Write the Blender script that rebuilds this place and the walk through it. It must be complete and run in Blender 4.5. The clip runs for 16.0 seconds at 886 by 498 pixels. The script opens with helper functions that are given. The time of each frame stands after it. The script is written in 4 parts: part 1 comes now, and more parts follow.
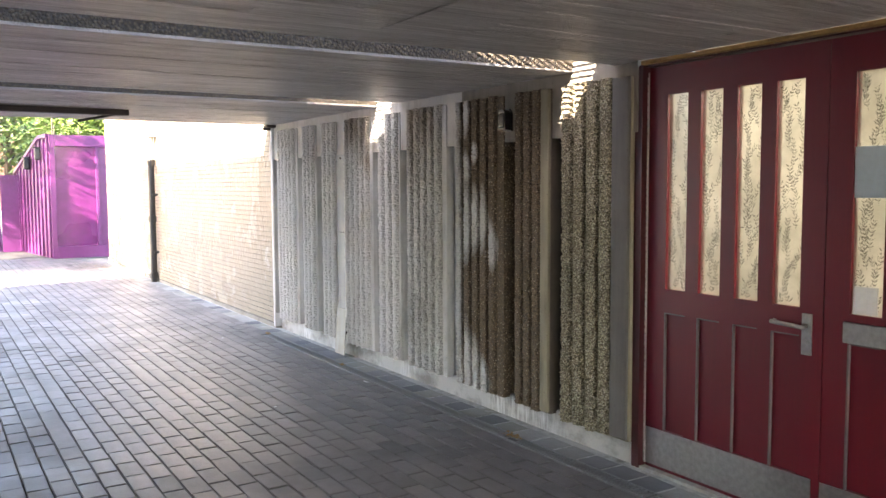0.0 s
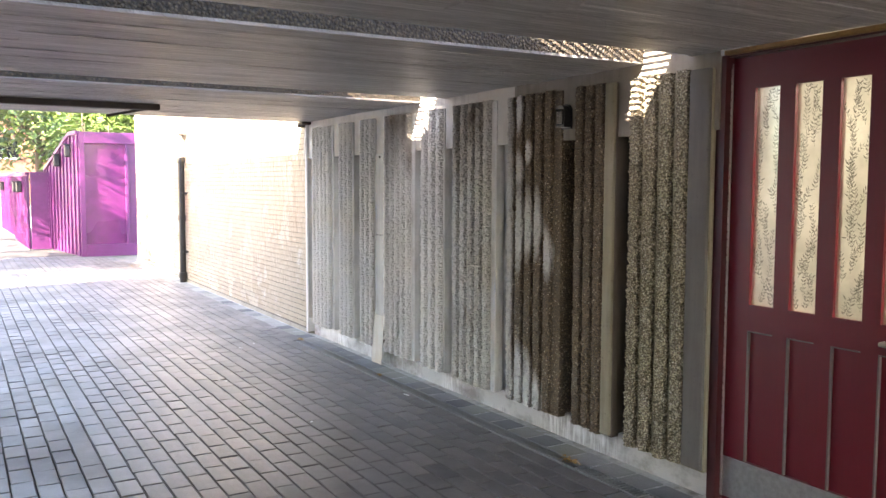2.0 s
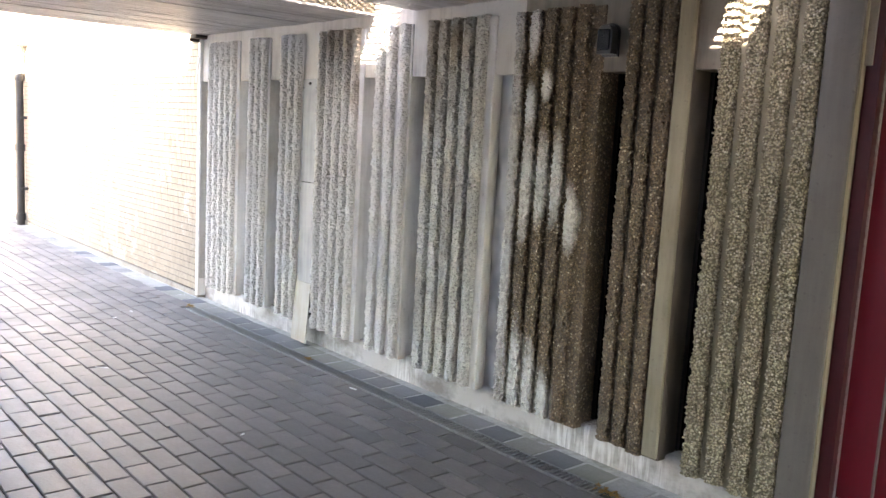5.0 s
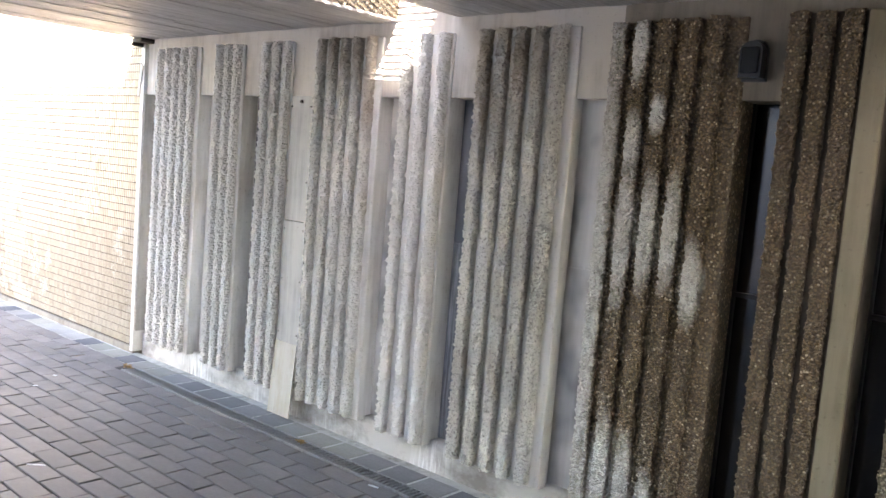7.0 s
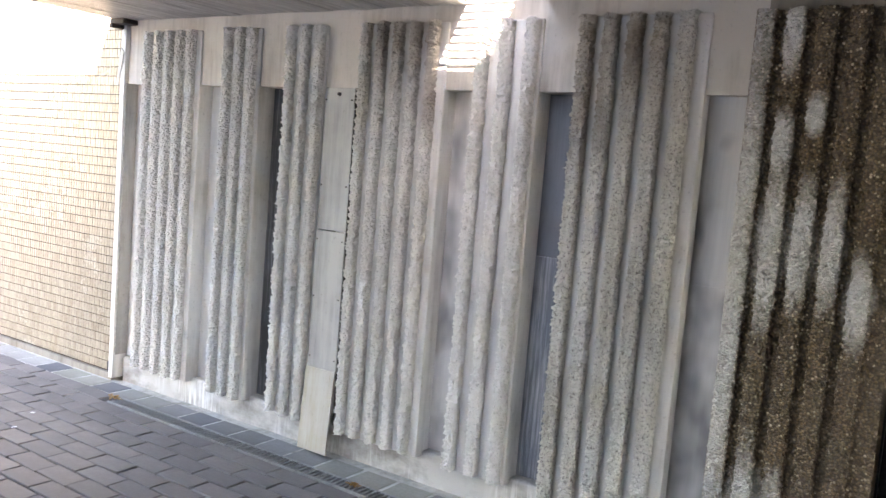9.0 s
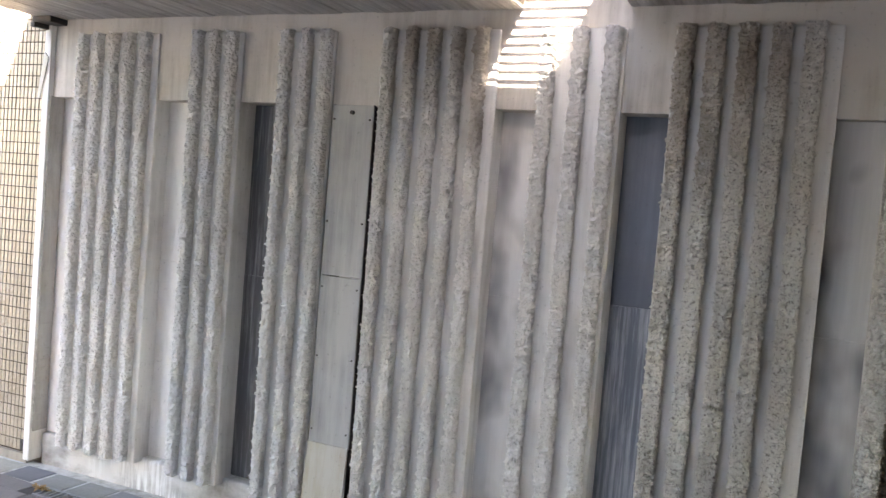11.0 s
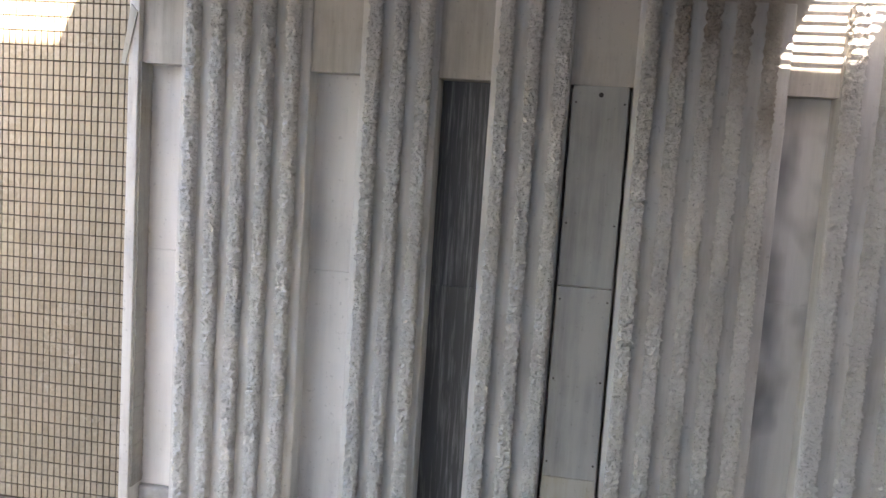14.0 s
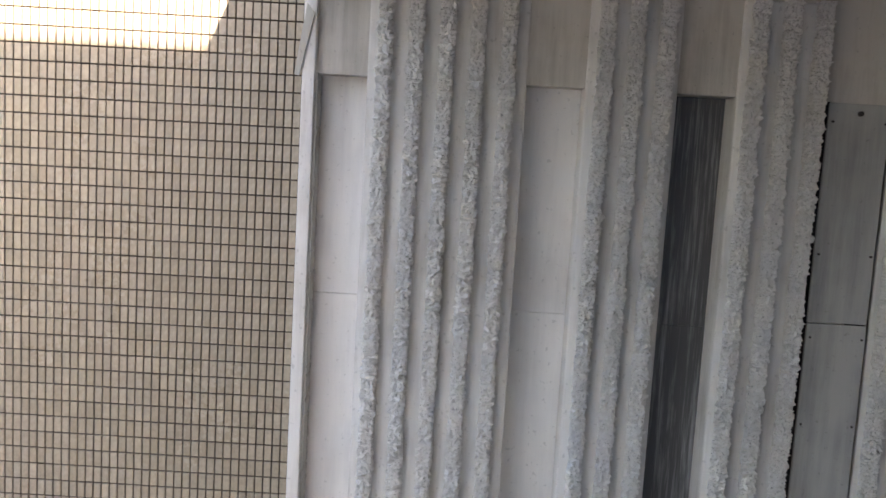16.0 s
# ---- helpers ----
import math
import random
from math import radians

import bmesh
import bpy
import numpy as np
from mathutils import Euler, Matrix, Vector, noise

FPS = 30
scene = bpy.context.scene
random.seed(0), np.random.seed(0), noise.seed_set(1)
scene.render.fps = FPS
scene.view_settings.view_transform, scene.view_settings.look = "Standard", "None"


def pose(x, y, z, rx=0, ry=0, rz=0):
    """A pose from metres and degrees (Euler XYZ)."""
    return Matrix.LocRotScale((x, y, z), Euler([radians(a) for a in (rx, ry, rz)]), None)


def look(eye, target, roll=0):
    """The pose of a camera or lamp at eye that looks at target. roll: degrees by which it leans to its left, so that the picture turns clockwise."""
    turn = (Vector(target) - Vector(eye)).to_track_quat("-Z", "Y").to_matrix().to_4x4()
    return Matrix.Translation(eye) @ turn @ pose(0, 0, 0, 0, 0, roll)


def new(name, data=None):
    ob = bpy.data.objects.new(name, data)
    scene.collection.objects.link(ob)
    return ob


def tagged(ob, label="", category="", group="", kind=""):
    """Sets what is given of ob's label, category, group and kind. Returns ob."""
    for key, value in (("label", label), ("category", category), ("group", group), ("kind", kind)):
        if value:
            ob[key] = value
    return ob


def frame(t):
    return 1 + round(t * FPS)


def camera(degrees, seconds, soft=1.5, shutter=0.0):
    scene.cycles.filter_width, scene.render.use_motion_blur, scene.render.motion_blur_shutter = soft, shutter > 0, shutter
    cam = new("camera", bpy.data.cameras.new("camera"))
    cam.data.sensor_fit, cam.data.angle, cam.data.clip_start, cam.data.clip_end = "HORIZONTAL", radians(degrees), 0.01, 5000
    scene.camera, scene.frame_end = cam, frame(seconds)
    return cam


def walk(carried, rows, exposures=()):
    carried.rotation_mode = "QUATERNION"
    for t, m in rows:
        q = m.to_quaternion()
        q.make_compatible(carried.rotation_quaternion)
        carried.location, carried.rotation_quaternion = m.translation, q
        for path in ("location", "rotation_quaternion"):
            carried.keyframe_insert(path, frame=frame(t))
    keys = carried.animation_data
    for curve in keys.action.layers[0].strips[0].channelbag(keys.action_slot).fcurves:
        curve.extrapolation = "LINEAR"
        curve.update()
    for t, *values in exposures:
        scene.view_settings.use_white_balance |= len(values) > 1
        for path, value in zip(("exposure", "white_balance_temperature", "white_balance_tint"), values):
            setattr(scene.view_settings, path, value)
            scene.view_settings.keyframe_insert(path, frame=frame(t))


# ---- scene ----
# Survey units are turned into metres by U, in the walk and in part() alike.
U = 0.9
cam = camera(55.7, 16.0)
PATH = [
    (0, (9.352, -3.512, 1.669), (7.66, -2.457, 1.516), -0.3),
    (0.5, (9.302, -3.454, 1.683), (7.585, -2.438, 1.552), -0.2),
    (1, (9.271, -3.396, 1.706), (7.525, -2.424, 1.62), 0.2),
    (1.5, (9.124, -3.385, 1.678), (7.379, -2.412, 1.589), 0.3),
    (2, (8.887, -3.427, 1.674), (7.164, -2.423, 1.522), 0.2),
    (2.5, (8.648, -3.374, 1.666), (6.936, -2.36, 1.467), 1.2),
    (3, (8.388, -3.318, 1.65), (6.681, -2.3, 1.427), 2.7),
    (3.2, (8.284, -3.314, 1.634), (6.59, -2.276, 1.407), 3.0),
    (5.5, (6.923, -3.316, 1.62), (5.45, -1.992, 1.343), 3.0),
    (6, (6.605, -3.29, 1.597), (5.13, -1.965, 1.326), 3.0),
    (6.5, (6.282, -3.264, 1.605), (4.848, -1.888, 1.38), 4.1),
    (7, (5.896, -3.237, 1.624), (4.587, -1.738, 1.424), 4.6),
    (7.5, (5.587, -3.225, 1.616), (4.307, -1.699, 1.439), 4.5),
    (8, (5.35, -3.218, 1.617), (4.105, -1.661, 1.453), 4.1),
    (8.5, (5.088, -3.312, 1.617), (3.931, -1.693, 1.418), 4.0),
    (9, (4.866, -3.358, 1.604), (3.751, -1.71, 1.406), 4.6),
    (9.5, (4.586, -3.29, 1.612), (3.515, -1.611, 1.438), 4.7),
    (9.7, (4.532, -3.268, 1.63), (3.473, -1.58, 1.459), 4.5),
    (11.8, (3.275, -3.182, 1.518), (2.674, -1.276, 1.434), 4.5),
    (12, (3.178, -3.219, 1.516), (2.622, -1.301, 1.419), 4.3),
    (12.5, (2.798, -3.23, 1.562), (2.278, -1.303, 1.427), 3.9),
    (13, (2.494, -3.21, 1.583), (2.02, -1.271, 1.458), 3.6),
    (13.5, (2.173, -3.23, 1.611), (1.817, -1.269, 1.442), 3.6),
    (14, (1.846, -3.208, 1.669), (1.527, -1.246, 1.449), 3.8),
    (14.5, (1.52, -3.129, 1.756), (1.199, -1.172, 1.5), 3.7),
    (15, (1.17, -3.119, 1.749), (0.961, -1.149, 1.471), 2.4),
    (15.5, (0.875, -3.052, 1.728), (0.751, -1.074, 1.461), 2.0),
    (16, (0.534, -2.894, 1.708), (0.514, -0.906, 1.489), 3.3),
]
walk(cam, [(t, look(Vector(eye) * U, Vector(target) * U, roll)) for t, eye, target, roll in PATH],
     exposures=[(0.0, 4.08, 7450, 20), (3.0, 4.2, 7450, 20), (5.5, 4.6, 7450, 20), (7.0, 4.5, 7450, 20), (9.7, 4.3, 7450, 20), (12.0, 3.72, 7750, 20), (14.0, 3.27, 7750, 20), (16.0, 2.88, 7650, 20)])

# ---- light ----
SUN_TO = Vector((0.45, -2.1, 1.0)).normalized()
world = bpy.data.worlds.new("world")
scene.world = world
world.use_nodes = True
wn = world.node_tree
sky = wn.nodes.new("ShaderNodeTexSky")
sky.sky_type = "NISHITA"
sky.sun_disc = False
sky.sun_elevation = math.asin(SUN_TO.z)
sky.sun_rotation = math.atan2(SUN_TO.x, SUN_TO.y)
wn.links.new(sky.outputs[0], wn.nodes["Background"].inputs[0])
wn.nodes["Background"].inputs[1].default_value = 0.15
sun = new("sun", bpy.data.lights.new("sun", "SUN"))
sun.data.energy, sun.data.angle, sun.data.color = 5.0, radians(0.4), (1.0, 0.95, 0.86)
sun.matrix_world = look((0, 0, 20), Vector((0, 0, 20)) - SUN_TO)


# ---- materials ----
class Nodes:
    """A small wrapper round one node material."""

    def __init__(self, name):
        self.m = bpy.data.materials.new(name)
        self.m.use_nodes = True
        self.t = self.m.node_tree
        self.b = self.t.nodes["Principled BSDF"]
        co = self.t.nodes.new("ShaderNodeTexCoord")
        self.co = co.outputs["Object"]

    def put(self, socket, v):
        if isinstance(v, bpy.types.NodeSocket):
            self.t.links.new(v, socket)
        elif isinstance(v, (tuple, list)) and len(v) == 3 and socket.type == "RGBA":
            socket.default_value = (*v, 1)
        else:
            socket.default_value = v

    def scaled(self, s):
        n = self.t.nodes.new("ShaderNodeMapping")
        self.put(n.inputs[0], self.co)
        n.inputs["Scale"].default_value = s
        return n.outputs[0]

    def noise(self, scale, detail=4, rough=0.6, s=None):
        n = self.t.nodes.new("ShaderNodeTexNoise")
        self.put(n.inputs["Vector"], self.scaled(s) if s else self.co)
        n.inputs["Scale"].default_value, n.inputs["Detail"].default_value, n.inputs["Roughness"].default_value = scale, detail, rough
        return n.outputs[0]

    def cells(self, scale, out=0, s=None, feature="F1"):
        n = self.t.nodes.new("ShaderNodeTexVoronoi")
        n.feature = feature
        self.put(n.inputs["Vector"], self.scaled(s) if s else self.co)
        n.inputs["Scale"].default_value = scale
        return n.outputs[out]

    def ramp(self, v, *stops):
        n = self.t.nodes.new("ShaderNodeValToRGB")
        e = n.color_ramp.elements
        while len(e) < len(stops):
            e.new(0.5)
        for k, (p, c) in zip(e, stops):
            k.position, k.color = p, (*(c if isinstance(c, tuple) else (c, c, c)), 1)
        self.put(n.inputs[0], v)
        return n.outputs[0]

    def math(self, op, a, b=0.0):
        n = self.t.nodes.new("ShaderNodeMath")
        n.operation = op
        self.put(n.inputs[0], a), self.put(n.inputs[1], b)
        return n.outputs[0]

    def mix(self, f, a, b, mode="MIX"):
        n = self.t.nodes.new("ShaderNodeMix")
        n.data_type, n.blend_type = "RGBA", mode
        self.put(n.inputs[0], f), self.put(n.inputs[6], a), self.put(n.inputs[7], b)
        return n.outputs[2]

    def xyz(self):
        n = self.t.nodes.new("ShaderNodeSeparateXYZ")
        self.put(n.inputs[0], self.co)
        return n.outputs

    def random(self):
        return self.t.nodes.new("ShaderNodeObjectInfo").outputs["Random"]

    def island(self):
        return self.t.nodes.new("ShaderNodeNewGeometry").outputs["Random Per Island"]

    def bump(self, h, strength=0.5, dist=0.01):
        n = self.t.nodes.new("ShaderNodeBump")
        n.inputs["Strength"].default_value, n.inputs["Distance"].default_value = strength, dist
        self.put(n.inputs["Height"], h)
        self.put(self.b.inputs["Normal"], n.outputs[0])

    def done(self, colour, rough=0.7, metal=0.0, spec=0.5):
        self.put(self.b.inputs["Base Color"], colour)
        self.put(self.b.inputs["Roughness"], rough)
        self.b.inputs["Metallic"].default_value = metal
        self.b.inputs["Specular IOR Level"].default_value = spec
        return self.m


def painted(name, c, dirt=(0.3, 0.28, 0.25), amount=0.5, rough=0.6, bump=0.25):
    """Old paint with run-down grime."""
    n = Nodes(name)
    streak = n.noise(3.0, 5, 0.65, (6, 6, 0.5))
    cloud = n.noise(2.2, 4)
    f = n.math("MULTIPLY", n.ramp(n.math("MULTIPLY", streak, cloud), (0.2, 0.0), (0.42, 1.0)), amount)
    col = n.mix(f, c, dirt)
    speck = n.ramp(n.noise(60, 2), (0.28, 0.6), (0.36, 1.0))
    col = n.mix(0.5, col, speck, "MULTIPLY")
    n.bump(n.math("ADD", n.noise(40, 3), n.noise(7, 3)), bump, 0.006)
    return n.done(col, n.ramp(cloud, (0.3, rough - 0.1), (0.7, rough + 0.1)))


def aggregate(name, stones, matrix, scale=105.0, grime=0.3):
    """Exposed pebbles in a cement matrix."""
    n = Nodes(name)
    d = n.cells(scale, 0)
    k = n.cells(scale, 1)
    hue = n.t.nodes.new("ShaderNodeSeparateColor")
    n.put(hue.inputs[0], k)
    col = n.ramp(hue.outputs[0], *[(i / (len(stones) - 1), c) for i, c in enumerate(stones)])
    col = n.mix(n.ramp(d, (0.42, 0.0), (0.62, 1.0)), col, matrix)
    cloud = n.noise(3.5, 5, 0.65, (1, 1, 0.5))
    col = n.mix(n.math("MULTIPLY", n.ramp(cloud, (0.4, 0.0), (0.7, 1.0)), grime), col, (0.06, 0.05, 0.04))
    n.bump(n.math("SUBTRACT", n.noise(120, 2), n.math("MULTIPLY", d, 1.5)), 0.9, 0.008)
    return n.done(col, 0.75)


BROWN = ((0.17, 0.125, 0.08), (0.21, 0.155, 0.1), (0.25, 0.175, 0.1), (0.19, 0.14, 0.09), (0.2, 0.15, 0.095), (0.16, 0.118, 0.075), (0.23, 0.165, 0.1), (0.52, 0.44, 0.33))
TAN = ((0.38, 0.33, 0.22), (0.5, 0.45, 0.32), (0.43, 0.37, 0.25), (0.27, 0.23, 0.17), (0.64, 0.59, 0.47))
GREY = ((0.1, 0.08, 0.05), (0.15, 0.12, 0.078), (0.12, 0.095, 0.06), (0.22, 0.18, 0.12))

M_WHITE = painted("white_masonry_paint", (0.7, 0.685, 0.655), (0.34, 0.32, 0.285), 0.7)
M_WHITE_SMOOTH = painted("smooth_white_paint", (0.78, 0.76, 0.73), (0.42, 0.41, 0.4), 0.45, 0.5, 0.1)


def blobs(n, spots):
    """A soft field over the wall: ellipses (x, z, half width, half height) in survey units, 1 at the middle, 0 at the rim."""
    o = n.xyz()
    total = None
    for x, z, rx, rz in spots:
        u = n.math("DIVIDE", n.math("SUBTRACT", o[0], x * U), rx * U)
        v = n.math("DIVIDE", n.math("SUBTRACT", o[2], z * U), rz * U)
        d = n.math("SQRT", n.math("ADD", n.math("MULTIPLY", u, u), n.math("MULTIPLY", v, v)))
        k = n.math("SUBTRACT", 1.0, d)
        total = k if total is None else n.math("MAXIMUM", total, k)
    return total


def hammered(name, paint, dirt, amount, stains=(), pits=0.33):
    """White paint over broken concrete faces, pit shade put into the colour, with brown grime where it has run."""
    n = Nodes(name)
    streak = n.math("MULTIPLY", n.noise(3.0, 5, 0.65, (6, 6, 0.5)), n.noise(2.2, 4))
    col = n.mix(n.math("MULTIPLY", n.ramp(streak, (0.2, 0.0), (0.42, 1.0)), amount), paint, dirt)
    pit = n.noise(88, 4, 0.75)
    # Hollows darkened: pit shade put into the colour, plus bare aggregate under thin paint.
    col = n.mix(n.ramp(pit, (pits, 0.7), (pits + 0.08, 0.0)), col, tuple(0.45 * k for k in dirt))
    if stains:
        f = n.math("ADD", blobs(n, stains), n.math("MULTIPLY", n.math("SUBTRACT", n.noise(9, 5, 0.65), 0.5), 1.1))
        col = n.mix(n.math("MULTIPLY", n.ramp(f, (0.0, 0.0), (1.0, 1.0)), 0.8), col, (0.25, 0.19, 0.13))
    n.bump(pit, 1.0, 0.016)
    return n.done(col, 0.8)


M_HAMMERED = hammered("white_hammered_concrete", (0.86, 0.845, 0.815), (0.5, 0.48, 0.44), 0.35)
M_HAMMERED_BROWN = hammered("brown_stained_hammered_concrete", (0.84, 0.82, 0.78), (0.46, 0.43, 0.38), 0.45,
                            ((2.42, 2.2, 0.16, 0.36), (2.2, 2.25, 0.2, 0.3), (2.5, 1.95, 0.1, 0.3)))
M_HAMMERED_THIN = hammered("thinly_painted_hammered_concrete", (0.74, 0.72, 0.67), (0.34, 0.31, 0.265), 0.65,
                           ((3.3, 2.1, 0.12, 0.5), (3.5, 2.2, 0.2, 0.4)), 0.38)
M_BROWN_AGG = aggregate("brown_aggregate", BROWN, (0.125, 0.095, 0.065))
M_TAN_AGG = aggregate("tan_aggregate", TAN, (0.16, 0.14, 0.09), grime=0.25)
M_SLOT_AGG = aggregate("slab_edge_aggregate", GREY, (0.07, 0.06, 0.048), 75, 0.5)
M_BROWN_CEMENT = painted("brown_cement", (0.11, 0.09, 0.07), (0.05, 0.04, 0.035), 0.6, 0.8)
M_TAN_CEMENT = painted("olive_cement", (0.27, 0.24, 0.17), (0.13, 0.12, 0.075), 0.7, 0.8)


def half_sprayed():
    """Brown aggregate with white paint sprayed over it in clouds from one side."""
    n = Nodes("sprayed_aggregate")
    d = n.cells(105, 0)
    hue = n.t.nodes.new("ShaderNodeSeparateColor")
    n.put(hue.inputs[0], n.cells(105, 1))
    brown = n.ramp(hue.outputs[0], *[(i / (len(BROWN) - 1), c) for i, c in enumerate(BROWN)])
    brown = n.mix(n.ramp(d, (0.42, 0.0), (0.62, 1.0)), brown, (0.125, 0.095, 0.065))
    white = n.mix(n.ramp(n.noise(40, 3), (0.3, 0.35), (0.5, 0.0)), (0.7, 0.69, 0.66), (0.3, 0.27, 0.22))
    o = n.xyz()
    # bursts of the spray can along the ribs, the first rib covered from top to bottom
    spots = ((3.95, 1.2, 0.15, 1.9), (4.1, 1.78, 0.075, 0.17), (4.1, 1.4, 0.12, 0.42), (4.1, 0.3, 0.16, 0.42), (4.1, 2.2, 0.07, 0.22),
             (4.215, 1.9, 0.06, 0.11), (4.215, 1.4, 0.1, 0.34), (4.215, 0.25, 0.12, 0.36), (4.32, 1.4, 0.085, 0.3), (4.33, 0.2, 0.1, 0.28),
             (4.43, 1.22, 0.1, 0.24))
    edge = blobs(n, spots)
    edge = n.math("ADD", edge, n.math("MULTIPLY", n.math("SUBTRACT", n.noise(11, 4, 0.6, (1.3, 1.3, 0.5)), 0.5), 0.6))
    edge = n.math("ADD", edge, n.math("MULTIPLY", n.math("SUBTRACT", n.noise(75, 3, 0.7), 0.5), 0.35))
    # the spray misses the bottoms of the grooves
    edge = n.math("SUBTRACT", edge, n.math("MULTIPLY", n.ramp(n.math("ADD", o[1], 0.06), (0.015, 0.0), (0.045, 1.0)), 0.35))
    f = n.math("MULTIPLY", n.ramp(edge, (0.0, 0.0), (0.5, 1.0)), 0.9)
    n.bump(n.math("SUBTRACT", n.noise(120, 2), n.math("MULTIPLY", d, 1.5)), 0.9, 0.008)
    return n.done(n.mix(f, brown, white), 0.75)


M_SPRAYED = half_sprayed()


def board_concrete():
    n = Nodes("board_marked_concrete")
    o = n.xyz()
    isl = n.island()
    grain = n.noise(4, 5, 0.7, (14, 0.7, 1))
    stain = n.noise(0.9, 5, 0.6)
    col = n.mix(n.ramp(grain, (0.3, 0.0), (0.7, 1.0)), (0.3, 0.29, 0.275), (0.74, 0.72, 0.69))
    col = n.mix(n.ramp(isl, (0.0, 0.0), (1.0, 0.35)), col, (0.3, 0.29, 0.275))
    col = n.mix(n.math("MULTIPLY", n.ramp(stain, (0.5, 0.0), (0.72, 1.0)), 0.5), col, (0.2, 0.18, 0.16))
    n.bump(n.math("ADD", n.noise(7, 5, 0.7, (22, 0.6, 1)), n.noise(50, 3)), 0.95, 0.013)
    return n.done(col, n.ramp(grain, (0.3, 0.55), (0.7, 0.3)))


def plain(name, c, rough=0.6, metal=0.0, var=0.25, scale=12.0, bump=0.15, spec=0.5):
    n = Nodes(name)
    big, fine = n.noise(scale * 0.25, 4), n.noise(scale * 4, 4)
    dark = tuple(k * (1 - var) for k in c)
    light = tuple(min(1, k * (1 + var * 0.6)) for k in c)
    col = n.mix(n.ramp(n.math("MULTIPLY", n.math("ADD", big, fine), 0.5), (0.35, 0.0), (0.65, 1.0)), dark, light)
    n.bump(fine, bump, 0.004)
    return n.done(col, n.ramp(big, (0.3, max(0.05, rough - 0.1)), (0.7, min(1, rough + 0.1))), metal, spec)


def pieces(name, cols, rough=0.5, rand="object", dirt=0.3, spec=0.5):
    """Pavers or tiles whose tone varies from piece to piece."""
    n = Nodes(name)
    r = n.random() if rand == "object" else n.island()
    col = n.ramp(r, *[(i / (len(cols) - 1), c) for i, c in enumerate(cols)])
    big = n.noise(1.3, 5, 0.65)
    col = n.mix(n.math("MULTIPLY", n.ramp(big, (0.42, 0.0), (0.68, 1.0)), dirt), col, (0.03, 0.03, 0.032))
    fine = n.noise(70, 4)
    col = n.mix(0.35, col, n.ramp(fine, (0.3, 0.45), (0.6, 1.0)), "MULTIPLY")
    n.bump(n.math("ADD", fine, n.noise(14, 3)), 0.3, 0.004)
    return n.done(col, n.ramp(n.math("ADD", big, n.math("MULTIPLY", fine, 0.2)), (0.4, rough - 0.12), (0.75, rough + 0.15)), 0.0, spec)


def streaked(name, base, run, level):
    """Sheet with thin runs of paler paint down it."""
    n = Nodes(name)
    fine = n.noise(16, 5, 0.75, (5, 5, 0.16))
    broad = n.noise(3, 4, 0.6, (3, 3, 0.7))
    f = n.ramp(n.math("ADD", n.math("MULTIPLY", fine, 0.65), n.math("MULTIPLY", broad, 0.35)), (level - 0.05, 0.0), (level + 0.13, 1.0))
    col = n.mix(n.math("MULTIPLY", f, 0.8), base, run)
    n.bump(fine, 0.15, 0.003)
    return n.done(col, n.ramp(broad, (0.3, 0.4), (0.7, 0.6)))


def clouded(name, pale, dark):
    """Soft clouds of dark spray over a pale sheet."""
    n = Nodes(name)
    f = n.ramp(n.noise(5.5, 2, 0.45, (1.2, 1.2, 0.75)), (0.42, 0.0), (0.66, 1.0))
    col = n.mix(n.math("MULTIPLY", f, 0.85), pale, dark)
    col = n.mix(0.4, col, n.ramp(n.noise(3, 5, 0.7, (7, 7, 0.4)), (0.35, 0.7), (0.6, 1.0)), "MULTIPLY")
    n.bump(n.noise(60, 3), 0.08, 0.003)
    return n.done(col, 0.55)


def splashed():
    """Grey concrete foot with white splashes, drips and mud."""
    n = Nodes("splashed_plinth")
    mud = n.noise(3.5, 5, 0.65, (1, 1, 1.6))
    col = n.mix(n.ramp(mud, (0.34, 0.0), (0.56, 1.0)), (0.23, 0.215, 0.195), (0.5, 0.49, 0.47))
    drip = n.noise(13, 4, 0.6, (3.5, 3.5, 0.3))
    where = n.ramp(n.noise(2.1, 3, 0.5), (0.47, 0.0), (0.6, 1.0))
    col = n.mix(n.math("MULTIPLY", n.ramp(drip, (0.46, 0.15), (0.6, 0.95)), where), col, (0.74, 0.74, 0.73))
    n.bump(n.math("ADD", n.noise(35, 4, 0.7), n.noise(9, 3)), 0.45, 0.008)
    return n.done(col, 0.8)


PAVERS = ((0.12, 0.112, 0.11), (0.15, 0.139, 0.134), (0.185, 0.17, 0.16), (0.135, 0.126, 0.123), (0.2, 0.182, 0.17))
M_BOARD = board_concrete()
M_PAVER = pieces("clay_paver", PAVERS, 0.5)
M_PAVER_JOINED = pieces("clay_paver_joined", PAVERS, 0.5, "island")
SETTS = ((0.085, 0.09, 0.105), (0.28, 0.275, 0.26), (0.35, 0.345, 0.325), (0.12, 0.122, 0.13), (0.3, 0.295, 0.25), (0.24, 0.245, 0.205))
M_SETT = pieces("dusty_sett", SETTS, 0.6)
M_SETT_JOINED = pieces("dusty_sett_joined", SETTS, 0.6, "island")
M_TILE = pieces("cream_glazed_tile", ((0.34, 0.285, 0.21), (0.385, 0.325, 0.245), (0.42, 0.355, 0.27), (0.36, 0.3, 0.222)), 0.2, dirt=0.05)
M_TILE_JOINED = pieces("cream_glazed_tile_joined", ((0.34, 0.285, 0.21), (0.385, 0.325, 0.245), (0.42, 0.355, 0.27), (0.36, 0.3, 0.222)), 0.2, "island", dirt=0.05)
